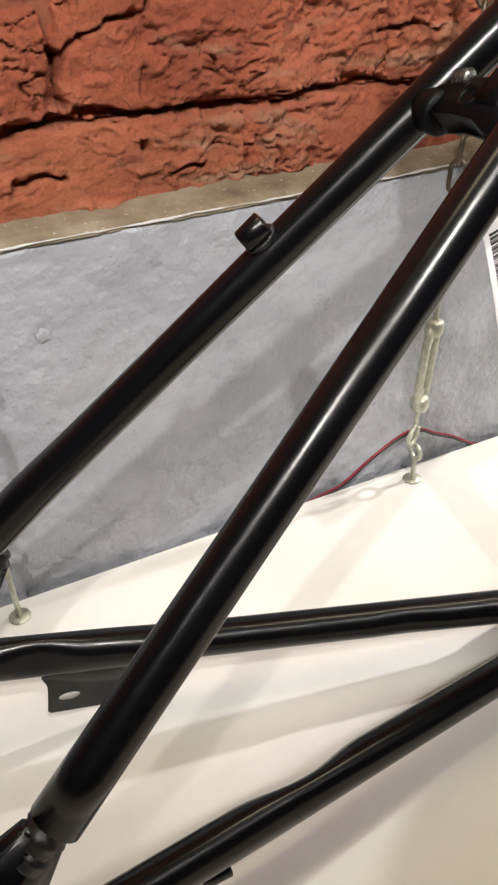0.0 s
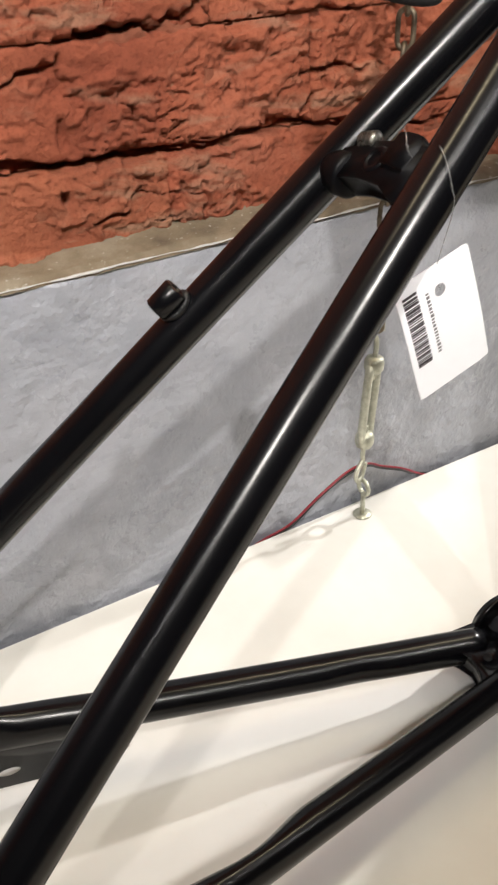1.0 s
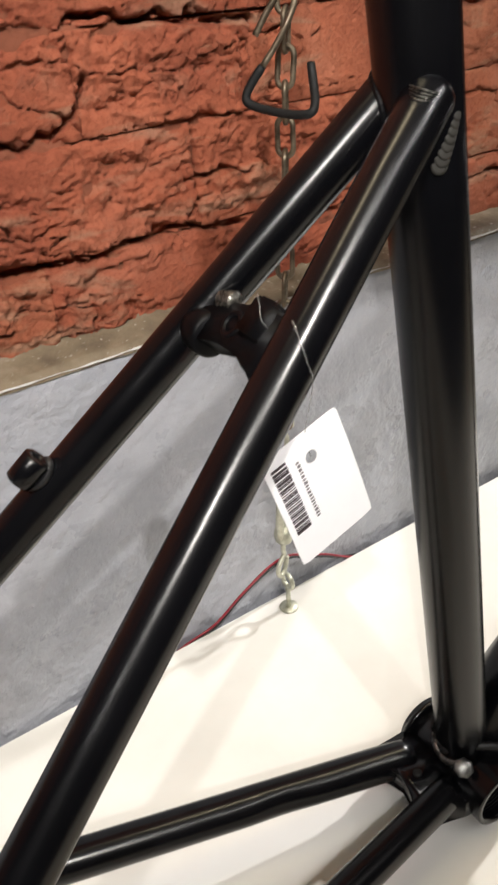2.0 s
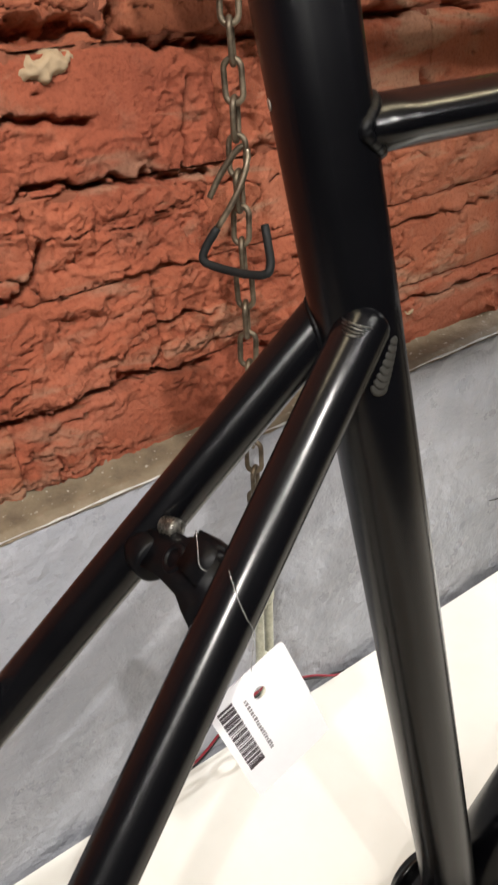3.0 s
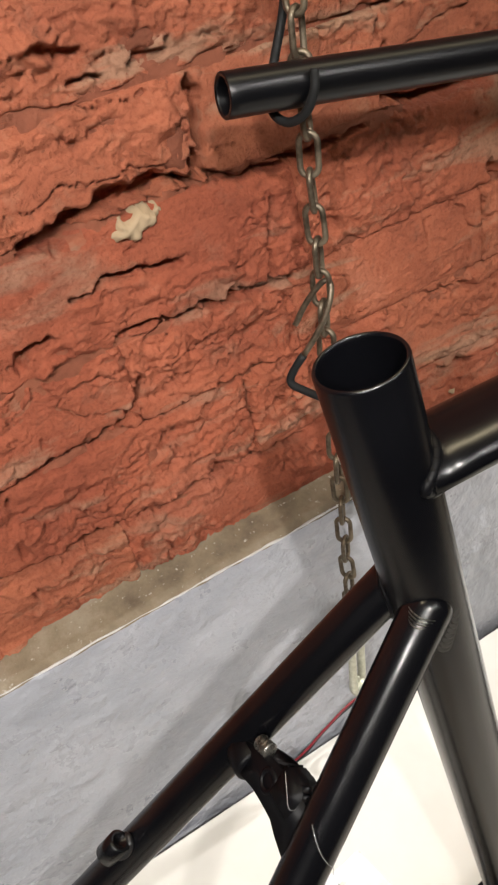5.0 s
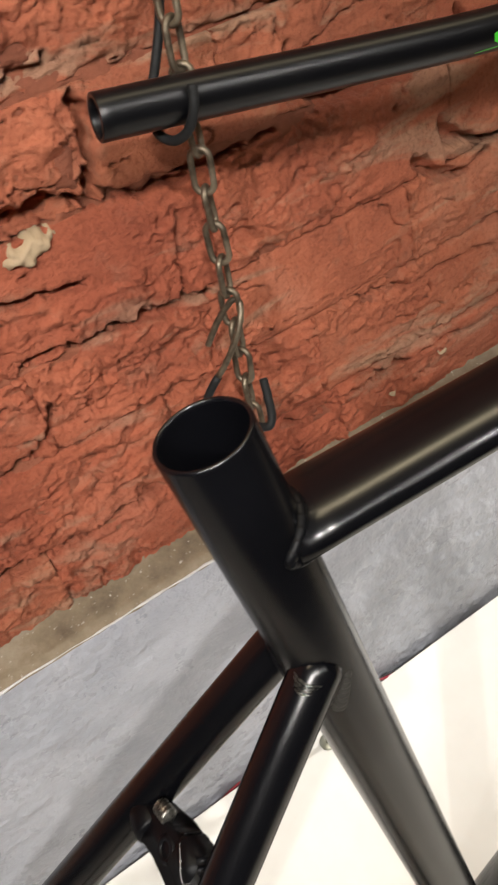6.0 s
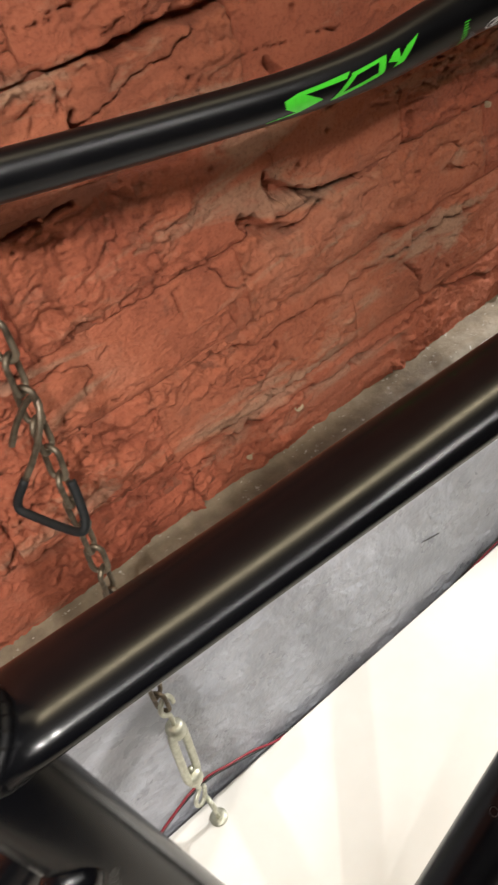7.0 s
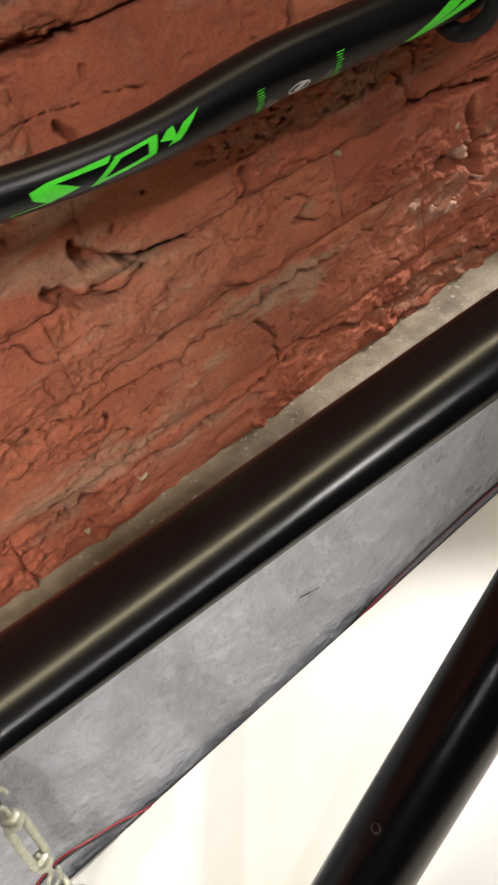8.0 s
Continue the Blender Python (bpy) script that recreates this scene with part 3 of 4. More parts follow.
def closed_lathe(origin, axis, profile, seg=24):
    """A turned solid, closed at both ends."""
    bm = bmesh.new()
    r = lathe(bm, origin, axis, profile, seg)
    bm.faces.new(r[0][::-1])
    bm.faces.new(r[-1])
    return bm


def plate_bm(outline, thickness, place, rim=0.0012):
    """A flat plate: outline of (p, q) points, lifted into place(p, q, o), o over the thickness, with bevelled rims."""
    bm = bmesh.new()
    front = [bm.verts.new(place(p, q, -thickness / 2)) for p, q in outline]
    rear = [bm.verts.new(place(p, q, thickness / 2)) for p, q in outline]
    n = len(outline)
    bm.faces.new(front)
    bm.faces.new(rear[::-1])
    for k in range(n):
        bm.faces.new((front[k], front[(k + 1) % n], rear[(k + 1) % n], rear[k]))
    bmesh.ops.bevel(bm, geom=bm.edges[:], offset=min(rim, thickness * 0.3), segments=2 if rim < 0.002 else 4, affect="EDGES")
    return bm


R_ST, R_DT = 0.0164, 0.0252
TT_WIDE, TT_TALL = 0.0189, 0.0094  # half sizes of the oval top tube
BB = (0.0625, -0.001)
S_FAR = [(0.2669, -0.3121, 0.0823), (0.3456, -0.2, 0.0555), (0.4721, -0.02, 0.0124)]
S_NEAR = [(0.2533, -0.3326, -0.0908), (0.3459, -0.2, -0.0584), (0.4716, -0.02, -0.0144)]


def build_frame():
    frame_thing = new("bicycle_frame")
    frame_thing.location = at(BB[0] - 0.0262, BB[1], 0.030)
    shift = Matrix.Translation(-frame_thing.location)

    def fpart(name, bm, m, label="", parent=None):
        bm.transform(shift)
        return part(name, bm, m, parent or frame_thing, label)

    # seat tube: open at the top, thin-walled, rim slightly rounded
    top = 0.5953
    prof = [(R_ST, 0.06), (R_ST, 0.2), (R_ST, 0.4), (R_ST, top - 0.0012), (R_ST - 0.0004, top - 0.0003), (R_ST - 0.001, top), (R_ST - 0.0016, top - 0.0004), (R_ST - 0.0019, top - 0.002), (R_ST - 0.0019, 0.42)]
    st = fpart("seat_tube", lathe_bm(BASE, UP, prof, 64), M_BLACK)
    fpart("relief_hole", closed_lathe(at(0.558, 0, 0) + (SIDE * 0.36 - FWD * 0.93).normalized() * (R_ST - 0.0002), (SIDE * 0.36 - FWD * 0.93), [(0.0018, 0), (0.0018, 0.0004), (0.0012, 0.0005), (0.0011, 0.0001)], 16), M_BRIGHT, "bright slot end", st)
    # top tube and down tube to the head tube
    wide, tall = spread([TT_WIDE, TT_WIDE, 0.0192, 0.0202, 0.0206], 24), spread([TT_TALL, TT_TALL, 0.0108, 0.0132, 0.0150], 24)
    fpart("top_tube", tube_bm(line_pts(at(0.5446, 0.006), at(0.4834, 0.45), 24), wide, 64, True, (UP, [t / w for t, w in zip(tall, wide)])), M_BLACK)
    fpart("down_tube", tube_bm(line_pts(at(0.0676, 0.0), at(0.3627, 0.45), 6), R_DT, 48), M_BLACK)
    fpart("head_tube", lathe_bm(at(0.325, 0.49), (UP * 0.96 - FWD * 0.28), [(0.0245, -0.005), (0.0245, 0.19), (0.021, 0.19), (0.021, -0.005), (0.0245, -0.005)], 40), M_BLACK)
    # seat stays
    far = smooth_path([at(0.2245, -0.3745, 0.0955), at(0.2435, -0.3441, 0.0893)] + [at(*p) for p in S_FAR[:1]] + line_pts(at(0.2866, -0.2838, 0.0755), at(*S_FAR[1]), 3) + line_pts(at(0.3878, -0.14, 0.0411), at(0.4848, -0.002, 0.0081), 4), 6)
    fpart("seat_stay", tube_bm(far, spread([0.0125, 0.0119, 0.0109, 0.0102, 0.0101, 0.0101, 0.0101], len(far)), 36), M_BLACK)
    near = line_pts(at(0.2478, -0.3405, -0.0927), at(*S_NEAR[1]), 8) + line_pts(at(*S_NEAR[1]), at(0.4815, -0.0058, -0.0109), 8)[1:]
    slim = spread([0.0106, 0.0102, 0.0099, 0.0099, 0.0099, 0.0099], len(near))
    tip = (near[-1] - near[-2]).normalized()
    near += [near[-1] + tip * d for d in (0.0025, 0.0045, 0.0060, 0.0068)]
    fpart("seat_stay", tube_bm(near, slim + [0.0093, 0.0078, 0.0052, 0.0022], 36), M_BLACK)
    a, b = at(*S_FAR[1]), at(*S_FAR[2])
    weld(frame_thing, [p - frame_thing.location for p in seam_curve(a, b - a, 0.0098, BASE, UP, R_ST)], 0.0013, 30, M_FORGED)
    weld(frame_thing, [p - frame_thing.location for p in seam_curve(at(0.5179, 0.2), at(0.5455, 0) - at(0.5179, 0.2), TT_WIDE - 0.0027, BASE, UP, R_ST, 72, TT_TALL)], 0.0025, 26, M_FORGED)
    # ripples of bare weld beside the near stay's joint
    for k in range(8):
        a = radians(-112 + 4.5 * k)
        n = FWD * math.cos(a) + SIDE * math.sin(a)
        c = at(0.4585 + 0.0022 * k, 0, 0) + n * (R_ST + 0.0001)
        r = 0.0034 - 0.0002 * k
        fpart("weld_ripple", closed_lathe(c, n + UP * 0.25, [(0.0005, -0.0012), (0.9 * r, -0.0008), (r, -0.0001), (0.7 * r, 0.0002), (0.0005, 0.0003)], 16), M_DIMWELD, "dull bare weld ripple")
    # thin bright crescents of weld on top of the joint
    stay = (at(*S_NEAR[2]) - at(*S_NEAR[1])).normalized()
    root = at(*S_NEAR[2])
    n0 = UP * 0.93 - SIDE * 0.36
    n0 = (n0 - stay * n0.dot(stay)).normalized()
    n1 = stay.cross(n0)
    for k in range(4):
        d, wide = 0.0150 - 0.0014 * k, 34 - 4 * k
        arc = [root + stay * (d - 0.0016 * math.cos(f * 1.5)) + (n0 * math.cos(radians(wide * f)) + n1 * math.sin(radians(wide * f))) * 0.0101 for f in (j / 6 - 1 for j in range(13))]
        fpart("weld_ripple", tube_bm(arc, [0.0001 + 0.0003 * math.cos(1.4 * (j / 6 - 1)) for j in range(13)], 8), M_WORN, "thin bright crescent of weld")
    # chain stays, flattened towards the wheel
    c_far = line_pts(at(0.1675, -0.405, 0.0928), at(0.1430, -0.308, 0.0731), 14) + line_pts(at(0.1404, -0.298, 0.0711), at(0.0730, -0.031, 0.0171), 40)
    sq = spread([1.28, 1.28, 1.25, 1.2, 1.05, 1, 1, 1, 1, 1.0, 1.0, 1.03, 1.05], len(c_far))
    bm = tube_bm(c_far, 0.0114, 36, True, (UP, sq))
    ax = (c_far[-1] - c_far[20]).normalized()
    dent(bm, at(0.1523, -0.345, 0.0806), ax, (UP * 0.35 - SIDE).normalized(), 0.0050, 0.030)
    dent(bm, at(0.0950, -0.118, 0.0347), ax, (UP * 0.1 - SIDE).normalized(), 0.0016, 0.028)
    fpart("chain_stay", bm, M_BLACK)
    c_near = line_pts(at(0.1668, -0.405, -0.0934), at(0.1153, -0.2, -0.0516), 28) + line_pts(at(0.1153, -0.2, -0.0516), at(0.0716, -0.026, -0.0161), 26)[1:]
    sq = spread([1.15, 1.15, 1.2, 1.25, 1.12, 1, 1, 1, 1], len(c_near))
    bm = tube_bm(c_near, 0.0104, 36, True, (UP, sq))
    dent(bm, at(0.1246, -0.237, -0.0591), (c_near[27] - c_near[10]).normalized(), (UP * 0.55 + SIDE).normalized(), 0.0045, 0.042)
    fpart("chain_stay", bm, M_BLACK)
    # bottom bracket shell with open ends; its disc stands on the shelf
    c = at(*BB)
    prof = [(0.0215, -0.036), (0.0215, -0.012), (0.0213, 0.012), (0.0215, 0.036), (0.0209, 0.0366), (0.0182, 0.0366), (0.0178, 0.034), (0.0178, -0.034), (0.0182, -0.0366), (0.0209, -0.0366), (0.0215, -0.036)]
    bb = fpart("bottom_bracket_shell", lathe_bm(c, SIDE, prof, 56), M_BLACK)
    fpart("thread", lathe_bm(c, SIDE, [(0.0177 + 0.0004 * (k % 2), -0.030 + 0.0009 * k) for k in range(67)], 40), M_HOOK, "", bb)
    fpart("mounting_disc", closed_lathe(c + SIDE * 0.030, SIDE, [(0.021, -0.0025), (0.0256, -0.002), (0.0262, 0), (0.0256, 0.002), (0.021, 0.0025)], 56), M_BLACK, "", bb)
    weld(frame_thing, [p - frame_thing.location for p in seam_curve(at(0.2, 0), -UP, R_ST, c, SIDE, 0.0215)], 0.0026, 34, M_RAWWELD)
    d = (at(0.0676, 0.0) - at(0.3627, 0.45)).normalized()
    weld(frame_thing, [p - frame_thing.location for p in seam_curve(at(0.1988, 0.2), d, R_DT, c + UP * 0.004, SIDE, 0.0255)], 0.0029, 46)
    # yoke between the chain stays behind the shell
    yoke = [(-0.026, -0.030), (-0.044, -0.024), (-0.060, -0.0275), (-0.058, -0.018), (-0.050, -0.008), (-0.047, 0.004), (-0.050, 0.014), (-0.058, 0.024), (-0.060, 0.031), (-0.044, 0.029), (-0.026, 0.032), (-0.012, 0.030), (-0.012, -0.030)]
    fpart("yoke", plate_bm(yoke, 0.020, lambda q, o, h: at(0.0690 + h - 0.257 * (q + 0.03), q, o)), M_BLACK)
    fpart("weld_patch", closed_lathe(at(0.0815, -0.0532, 0.0165), (UP * 0.75 - SIDE * 0.6), [(0.0005, -0.001), (0.0066, -0.0005), (0.0078, 0.0006), (0.0062, 0.0018), (0.0005, 0.0021)], 7), M_BRIGHT, "bare bright weld")
    fpart("weld_patch", closed_lathe(at(0.0880, -0.0160, -0.0185), (UP - SIDE * 0.6 - FWD * 0.3), [(0.0005, -0.001), (0.0056, -0.0005), (0.0064, 0.0006), (0.0048, 0.0018), (0.0005, 0.0021)], 7), M_RAWWELD, "bare bright weld")
    fpart("drain_screw", closed_lathe(at(0.0812, -0.038, 0.0), UP, [(0.003, 0), (0.003, 0.001), (0.0022, 0.0016), (0.0008, 0.0017)], 14), M_HOOK)
    # kickstand bracket: a slotted plate hanging under the far chain stay
    outline = [(-0.3562, 0.1057), (-0.3480, 0.1278), (-0.3505, 0.1350), (-0.3490, 0.1450), (-0.270, 0.1330), (-0.270, 0.0780), (-0.3221, 0.0924)]
    br = fpart("stand_bracket", plate_bm([(p, q) for q, p in outline], 0.004, lambda p, q, o: at(p, q, 0.0775 + o)), M_BLACK)
    slot = [(0.1143 + 0.003 * math.sin(a) - 0.0015 * math.cos(a), -0.3397 + 0.0065 * math.cos(a)) for a in (2 * math.pi * k / 16 for k in range(16))]
    fpart("slot", plate_bm(slot, 0.0046, lambda p, q, o: at(p, q, 0.0775 + o), 0.0002), M_CARDGREY, "bright slot", br)
    # small block below the near chain stay
    fpart("cable_stop", closed_lathe(at(0.1165, -0.2950, -0.070), FWD, [(0.004, -0.008), (0.0055, -0.0072), (0.0055, 0.0072), (0.004, 0.008)], 18), M_BLACK)
    # brake bridge: a forged arch between the stays with a bored block, a tab and a bolt
    along = (at(0.472, -0.02) - at(0.3456, -0.2)).normalized()
    over = (UP * 0.80 - FWD * 0.60).normalized()
    mid = at(0.4200, -0.0955, 0.0)

    def on_bridge(b, o, h):
        return mid + along * b + SIDE * o + over * h

    arch = [(-0.0105, 0.026), (-0.0065, 0.0125), (-0.003, 0.004), (-0.0028, -0.004), (-0.0045, -0.012), (-0.007, -0.019), (-0.0115, -0.029), (0.0095, -0.029), (0.0140, -0.0225), (0.0165, -0.018), (0.0170, -0.008), (0.0150, -0.002), (0.0105, 0.005), (0.0085, 0.014), (0.0055, 0.026)]
    bridge = fpart("brake_bridge", plate_bm(arch, 0.0135, lambda b, o, h: on_bridge(b, o, h - 0.001), 0.0016), M_FORGED)
    fpart("collar", closed_lathe(on_bridge(-0.0025, 0.028, -0.0005), -SIDE, [(0.0085, 0.0), (0.0092, 0.006), (0.0092, 0.0125), (0.0080, 0.0140)], 28), M_FORGED, "", bridge)
    fpart("bored_block", closed_lathe(on_bridge(0.0045, -0.0005, -0.003), over, [(0.0060, 0), (0.0060, 0.0088), (0.0052, 0.0096), (0.0034, 0.0096), (0.0032, 0.004), (0.0005, 0.004)], 24), M_FORGED, "", bridge)
    fpart("tab", plate_bm([(0.002, -0.0040), (0.0172, -0.0036), (0.0186, -0.0050), (0.0188, -0.0150), (0.0180, -0.0180), (0.0160, -0.0202), (0.0130, -0.0212), (0.002, -0.0205)], 0.0115, lambda b, o, h: on_bridge(b, o, 0.0016 + h), 0.0016), M_FORGED, "", bridge)
    screw = [(0.0026, 0.0)]
    for k in range(4):
        screw += [(0.0037, 0.0010 + 0.0022 * k), (0.0039, 0.0016 + 0.0022 * k), (0.0028, 0.0022 + 0.0022 * k)]
    fpart("bolt", closed_lathe(on_bridge(0.0105, 0.0165, 0.0045), (along * 0.25 - SIDE), screw + [(0.0016, 0.0096)], 18), M_WORN, "worn coarse-threaded steel bolt", bridge)
    # cable guide: a short barrel lying along the far stay
    run = (at(*S_FAR[2]) - at(*S_FAR[1])).normalized()
    c = at(0.3845, -0.1790, 0.0445)
    hub = at(*S_FAR[1])
    out = c - hub
    out = (out - run * out.dot(run)).normalized()
    c = hub + run * (c - hub).dot(run) + out * 0.0168
    guide = fpart("cable_guide", closed_lathe(c - run * 0.0066, run, [(0.0026, 0.0008), (0.0028, 0.0), (0.0054, 0.0), (0.0060, 0.0006), (0.0060, 0.0126), (0.0054, 0.0132), (0.0028, 0.0132), (0.0026, 0.0124)], 32), M_BLACK)
    side = out.cross(run)
    ring = [c - out * (0.0058 - 0.0006 * math.cos(2 * a)) + run * 0.0068 * math.cos(a) + side * 0.0042 * math.sin(a) for a in (2 * math.pi * k / 32 for k in range(32))]
    weld(guide, [p - frame_thing.location for p in ring], 0.0017, 26)
    # bottle bosses on the down tube
    dt = (at(0.3627, 0.45) - at(0.0676, 0.0)).normalized()
    up_dt = (UP - dt * UP.dot(dt)).normalized()
    for q in (0.2264, 0.1650):
        p = at(0.0676 + 0.6558 * q, q) + up_dt * (R_DT - 0.0010)
        bossn = up_dt
        b = fpart("bottle_boss", closed_lathe(p, bossn, [(0.0046, 0), (0.0046, 0.0005), (0.0040, 0.0010), (0.0030, 0.0010), (0.0026, 0.0002), (0.0004, 0.0)], 20), M_BLACK)
        fpart("insert", lathe_bm(p, bossn, [(0.0031, 0.0011), (0.0028, 0.00125), (0.0025, 0.0011)], 18), M_WORN, "bright threaded rim", b)
    # rear dropouts: hooded plates where the stays meet
    for o, low, lift in ((0.0920, 0.170, 0.0), (-0.0940, 0.176, 0.020)):
        out = [(low - 0.012, -0.384), (low + 0.004, -0.372), (0.198 + lift, -0.356), (0.222 + lift, -0.338), (0.236 + lift, -0.350), (0.226 + lift, -0.372), (0.206 + lift, -0.402), (0.196 + lift, -0.408), (0.193 + lift, -0.396), (0.184 + lift, -0.393), (0.180, -0.405), (0.168, -0.412), (low - 0.014, -0.408)]
        drop = fpart("dropout", plate_bm(out, 0.008, lambda p, q, h: at(p, q, o + h)), M_BLACK)
        for p, q, r in ((0.2265 + lift, -0.3455, 0.0085), (0.2180 + lift, -0.3520, 0.0075), (low + 0.002, -0.385, 0.0085)):
            bm = bmesh.new()
            bmesh.ops.create_icosphere(bm, subdivisions=3, radius=r)
            for v in bm.verts:
                v.co = at(p, q, o) + v.co * (1 + 0.12 * math.sin(900 * v.co.x + 700 * v.co.z)) 
            fpart("weld", bm, M_WELD, "", drop)
    return tagged(frame_thing, "satin black bicycle frame without wheels, standing on the white shelf", "bicycle frame")


M_DIMWELD = plain("dull_weld", (0.028, 0.026, 0.022), 0.65, 0.1)
M_RAWWELD = metal_material("raw_weld", (0.01, 0.01, 0.01), (0.34, 0.34, 0.33), 0.38, 0.9, 130)
M_CARDGREY = plain("seen_through", (0.55, 0.53, 0.50), 0.6)
M_WORN = metal_material("worn_bolt", (0.01, 0.01, 0.01), (0.22, 0.21, 0.19), 0.3, 0.85, 300)
build_frame()


# ---- price tag on the brake bridge ----
def build_tag():
    tag = new("price_tag")
    mid = Vector((0.3117, 0.2985, 0.3223))
    tag.location = mid
    U, V = Vector((0.0166, -0.0010, 0.0065)), Vector((-0.0068, 0.0030, 0.0247))
    N = U.cross(V).normalized()
    u, v = U.normalized(), V.normalized()

    def spot(a, b, h=0.0):
        bend = 0.0011 * math.cos(b * 55)
        return u * a + v * b + N * (h + bend)

    # the card, with a punched hole and clipped corners
    bm = bmesh.new()
    w, l, cut, hole, hr = U.length, V.length, 0.0009, (0.0018, 0.0150), 0.0026
    n = 48

    def edge_at(a):
        d = (math.cos(a), math.sin(a))
        best = 9.0
        for nx, ny, c in ((1, 0, w), (-1, 0, w), (0, 1, l), (0, -1, l), (0.7071, 0.7071, (w + l - cut) * 0.7071), (-0.7071, 0.7071, (w + l - cut) * 0.7071), (0.7071, -0.7071, (w + l - cut) * 0.7071), (-0.7071, -0.7071, (w + l - cut) * 0.7071)):
            k = nx * d[0] + ny * d[1]
            if k > 1e-6:
                best = min(best, (c - nx * hole[0] - ny * hole[1]) / k)
        return hole[0] + d[0] * best, hole[1] + d[1] * best

    angs = sorted([2 * math.pi * k / n for k in range(n)] + [math.atan2(sy * l - hole[1], sx * w - hole[0]) % (2 * math.pi) for sx in (1, -1) for sy in (1, -1)])
    loops = []
    for h in (0.00025, -0.00025):
        inner = [bm.verts.new(spot(hole[0] + hr * math.cos(a), hole[1] + hr * math.sin(a), h)) for a in angs]
        rings = [inner]
        for f in (0.35, 0.7, 1.0):
            ring = []
            for a in angs:
                ex, ey = edge_at(a)
                ring.append(bm.verts.new(spot(hole[0] + hr * math.cos(a) + (ex - hole[0] - hr * math.cos(a)) * f, hole[1] + hr * math.sin(a) + (ey - hole[1] - hr * math.sin(a)) * f, h)))
            rings.append(ring)
        for A, B in zip(rings, rings[1:]):
            for k in range(len(angs)):
                bm.faces.new((A[k], A[(k + 1) % len(angs)], B[(k + 1) % len(angs)], B[k]))
        loops.append((rings[0], rings[-1]))
    for j in (0, 1):
        A, B = loops[0][j], loops[1][j]
        for k in range(len(angs)):
            bm.faces.new((A[k], B[k], B[(k + 1) % len(angs)], A[(k + 1) % len(angs)]))
    part("card", bm, M_CARD, tag, smooth=False)
    # bar code: strips across the card; the number beside it as plain bars
    side = 1 if N.y < 0 else -1
    h = 0.0005 * side
    rnd = random.Random(11)

    def strip(a0, a1, b0, b1, name, m):
        bm = bmesh.new()
        vs = [bm.verts.new(spot(a, b, h)) for a, b in ((a0, b0), (a1, b0), (a1, b1), (a0, b1))]
        lo = [bm.verts.new(spot(a, b, h * 0.5)) for a, b in ((a0, b0), (a1, b0), (a1, b1), (a0, b1))]
        bm.faces.new(vs)
        for k in range(4):
            bm.faces.new((vs[k], lo[k], lo[(k + 1) % 4], vs[(k + 1) % 4]))
        part(name, bm, m, tag, smooth=False)

    b = 0.0125
    while b > -0.0185:
        t = rnd.choice((0.0003, 0.0004, 0.0007, 0.0010))
        strip(-0.0152, -0.0085, b - t + 0.0080, b + 0.0080, "code_bar", M_INK)
        b -= t + rnd.choice((0.0003, 0.0004, 0.0007))
    b = 0.0140
    while b > -0.0125:
        t = rnd.uniform(0.0006, 0.0011)
        strip(-0.0050, -0.0035 + rnd.uniform(-0.0003, 0.0002), b - t + 0.0030, b + 0.0030, "number_bar", M_TEXT)
        b -= t + 0.0007
    # clear plastic fastener: round the bridge's tab, over the stay and down to the card
    loop = smooth_path([at(0.4385, -0.0870, -0.0085), at(0.4372, -0.0905, -0.0150), at(0.4334, -0.0934, -0.0199), at(0.4275, -0.0890, -0.0195), at(0.4300, -0.0855, -0.0245), at(0.4356, -0.0889, -0.0322), at(0.4310, -0.0916, -0.0398), at(0.4235, -0.0915, -0.0418), at(0.4155, -0.0905, -0.0410), mid + spot(0.003, 0.0245), mid + spot(0.0018, 0.0175), mid + spot(0.0018, 0.0150)], 8)
    part("fastener", tube_bm([p - mid for p in loop], 0.0002, 8), M_CLEAR, tag, "clear plastic loop")
    tagged(tag, "white card tag with a bar code, tied to the frame", "price tag")


build_tag()


# ---- handlebar ----
BAR_C = [(0.4342, 0.5212, 0.6006), (0.4826, 0.5164, 0.5942), (0.5423, 0.5105, 0.5860), (0.6025, 0.5047, 0.5781), (0.6528, 0.5010, 0.5719), (0.6880, 0.5000, 0.5685), (0.7209, 0.5012, 0.5665), (0.7518, 0.5045, 0.5662), (0.7828, 0.5080, 0.5660), (0.8138, 0.5105, 0.5655), (0.8707, 0.5115, 0.5628), (0.9277, 0.5110, 0.5600), (0.958, 0.5090, 0.5585), (0.988, 0.5050, 0.5580), (1.018, 0.5020, 0.5600), (1.053, 0.5035, 0.5640), (1.113, 0.5095, 0.5720), (1.213, 0.5190, 0.5850), (1.303, 0.5275, 0.5965)]
BAR_R = [0.0111, 0.0111, 0.0111, 0.0111, 0.0112, 0.0118, 0.0128, 0.0140, 0.0150, 0.0156, 0.0159, 0.0156, 0.0150, 0.0140, 0.0126, 0.0116, 0.0111, 0.0111, 0.0111]


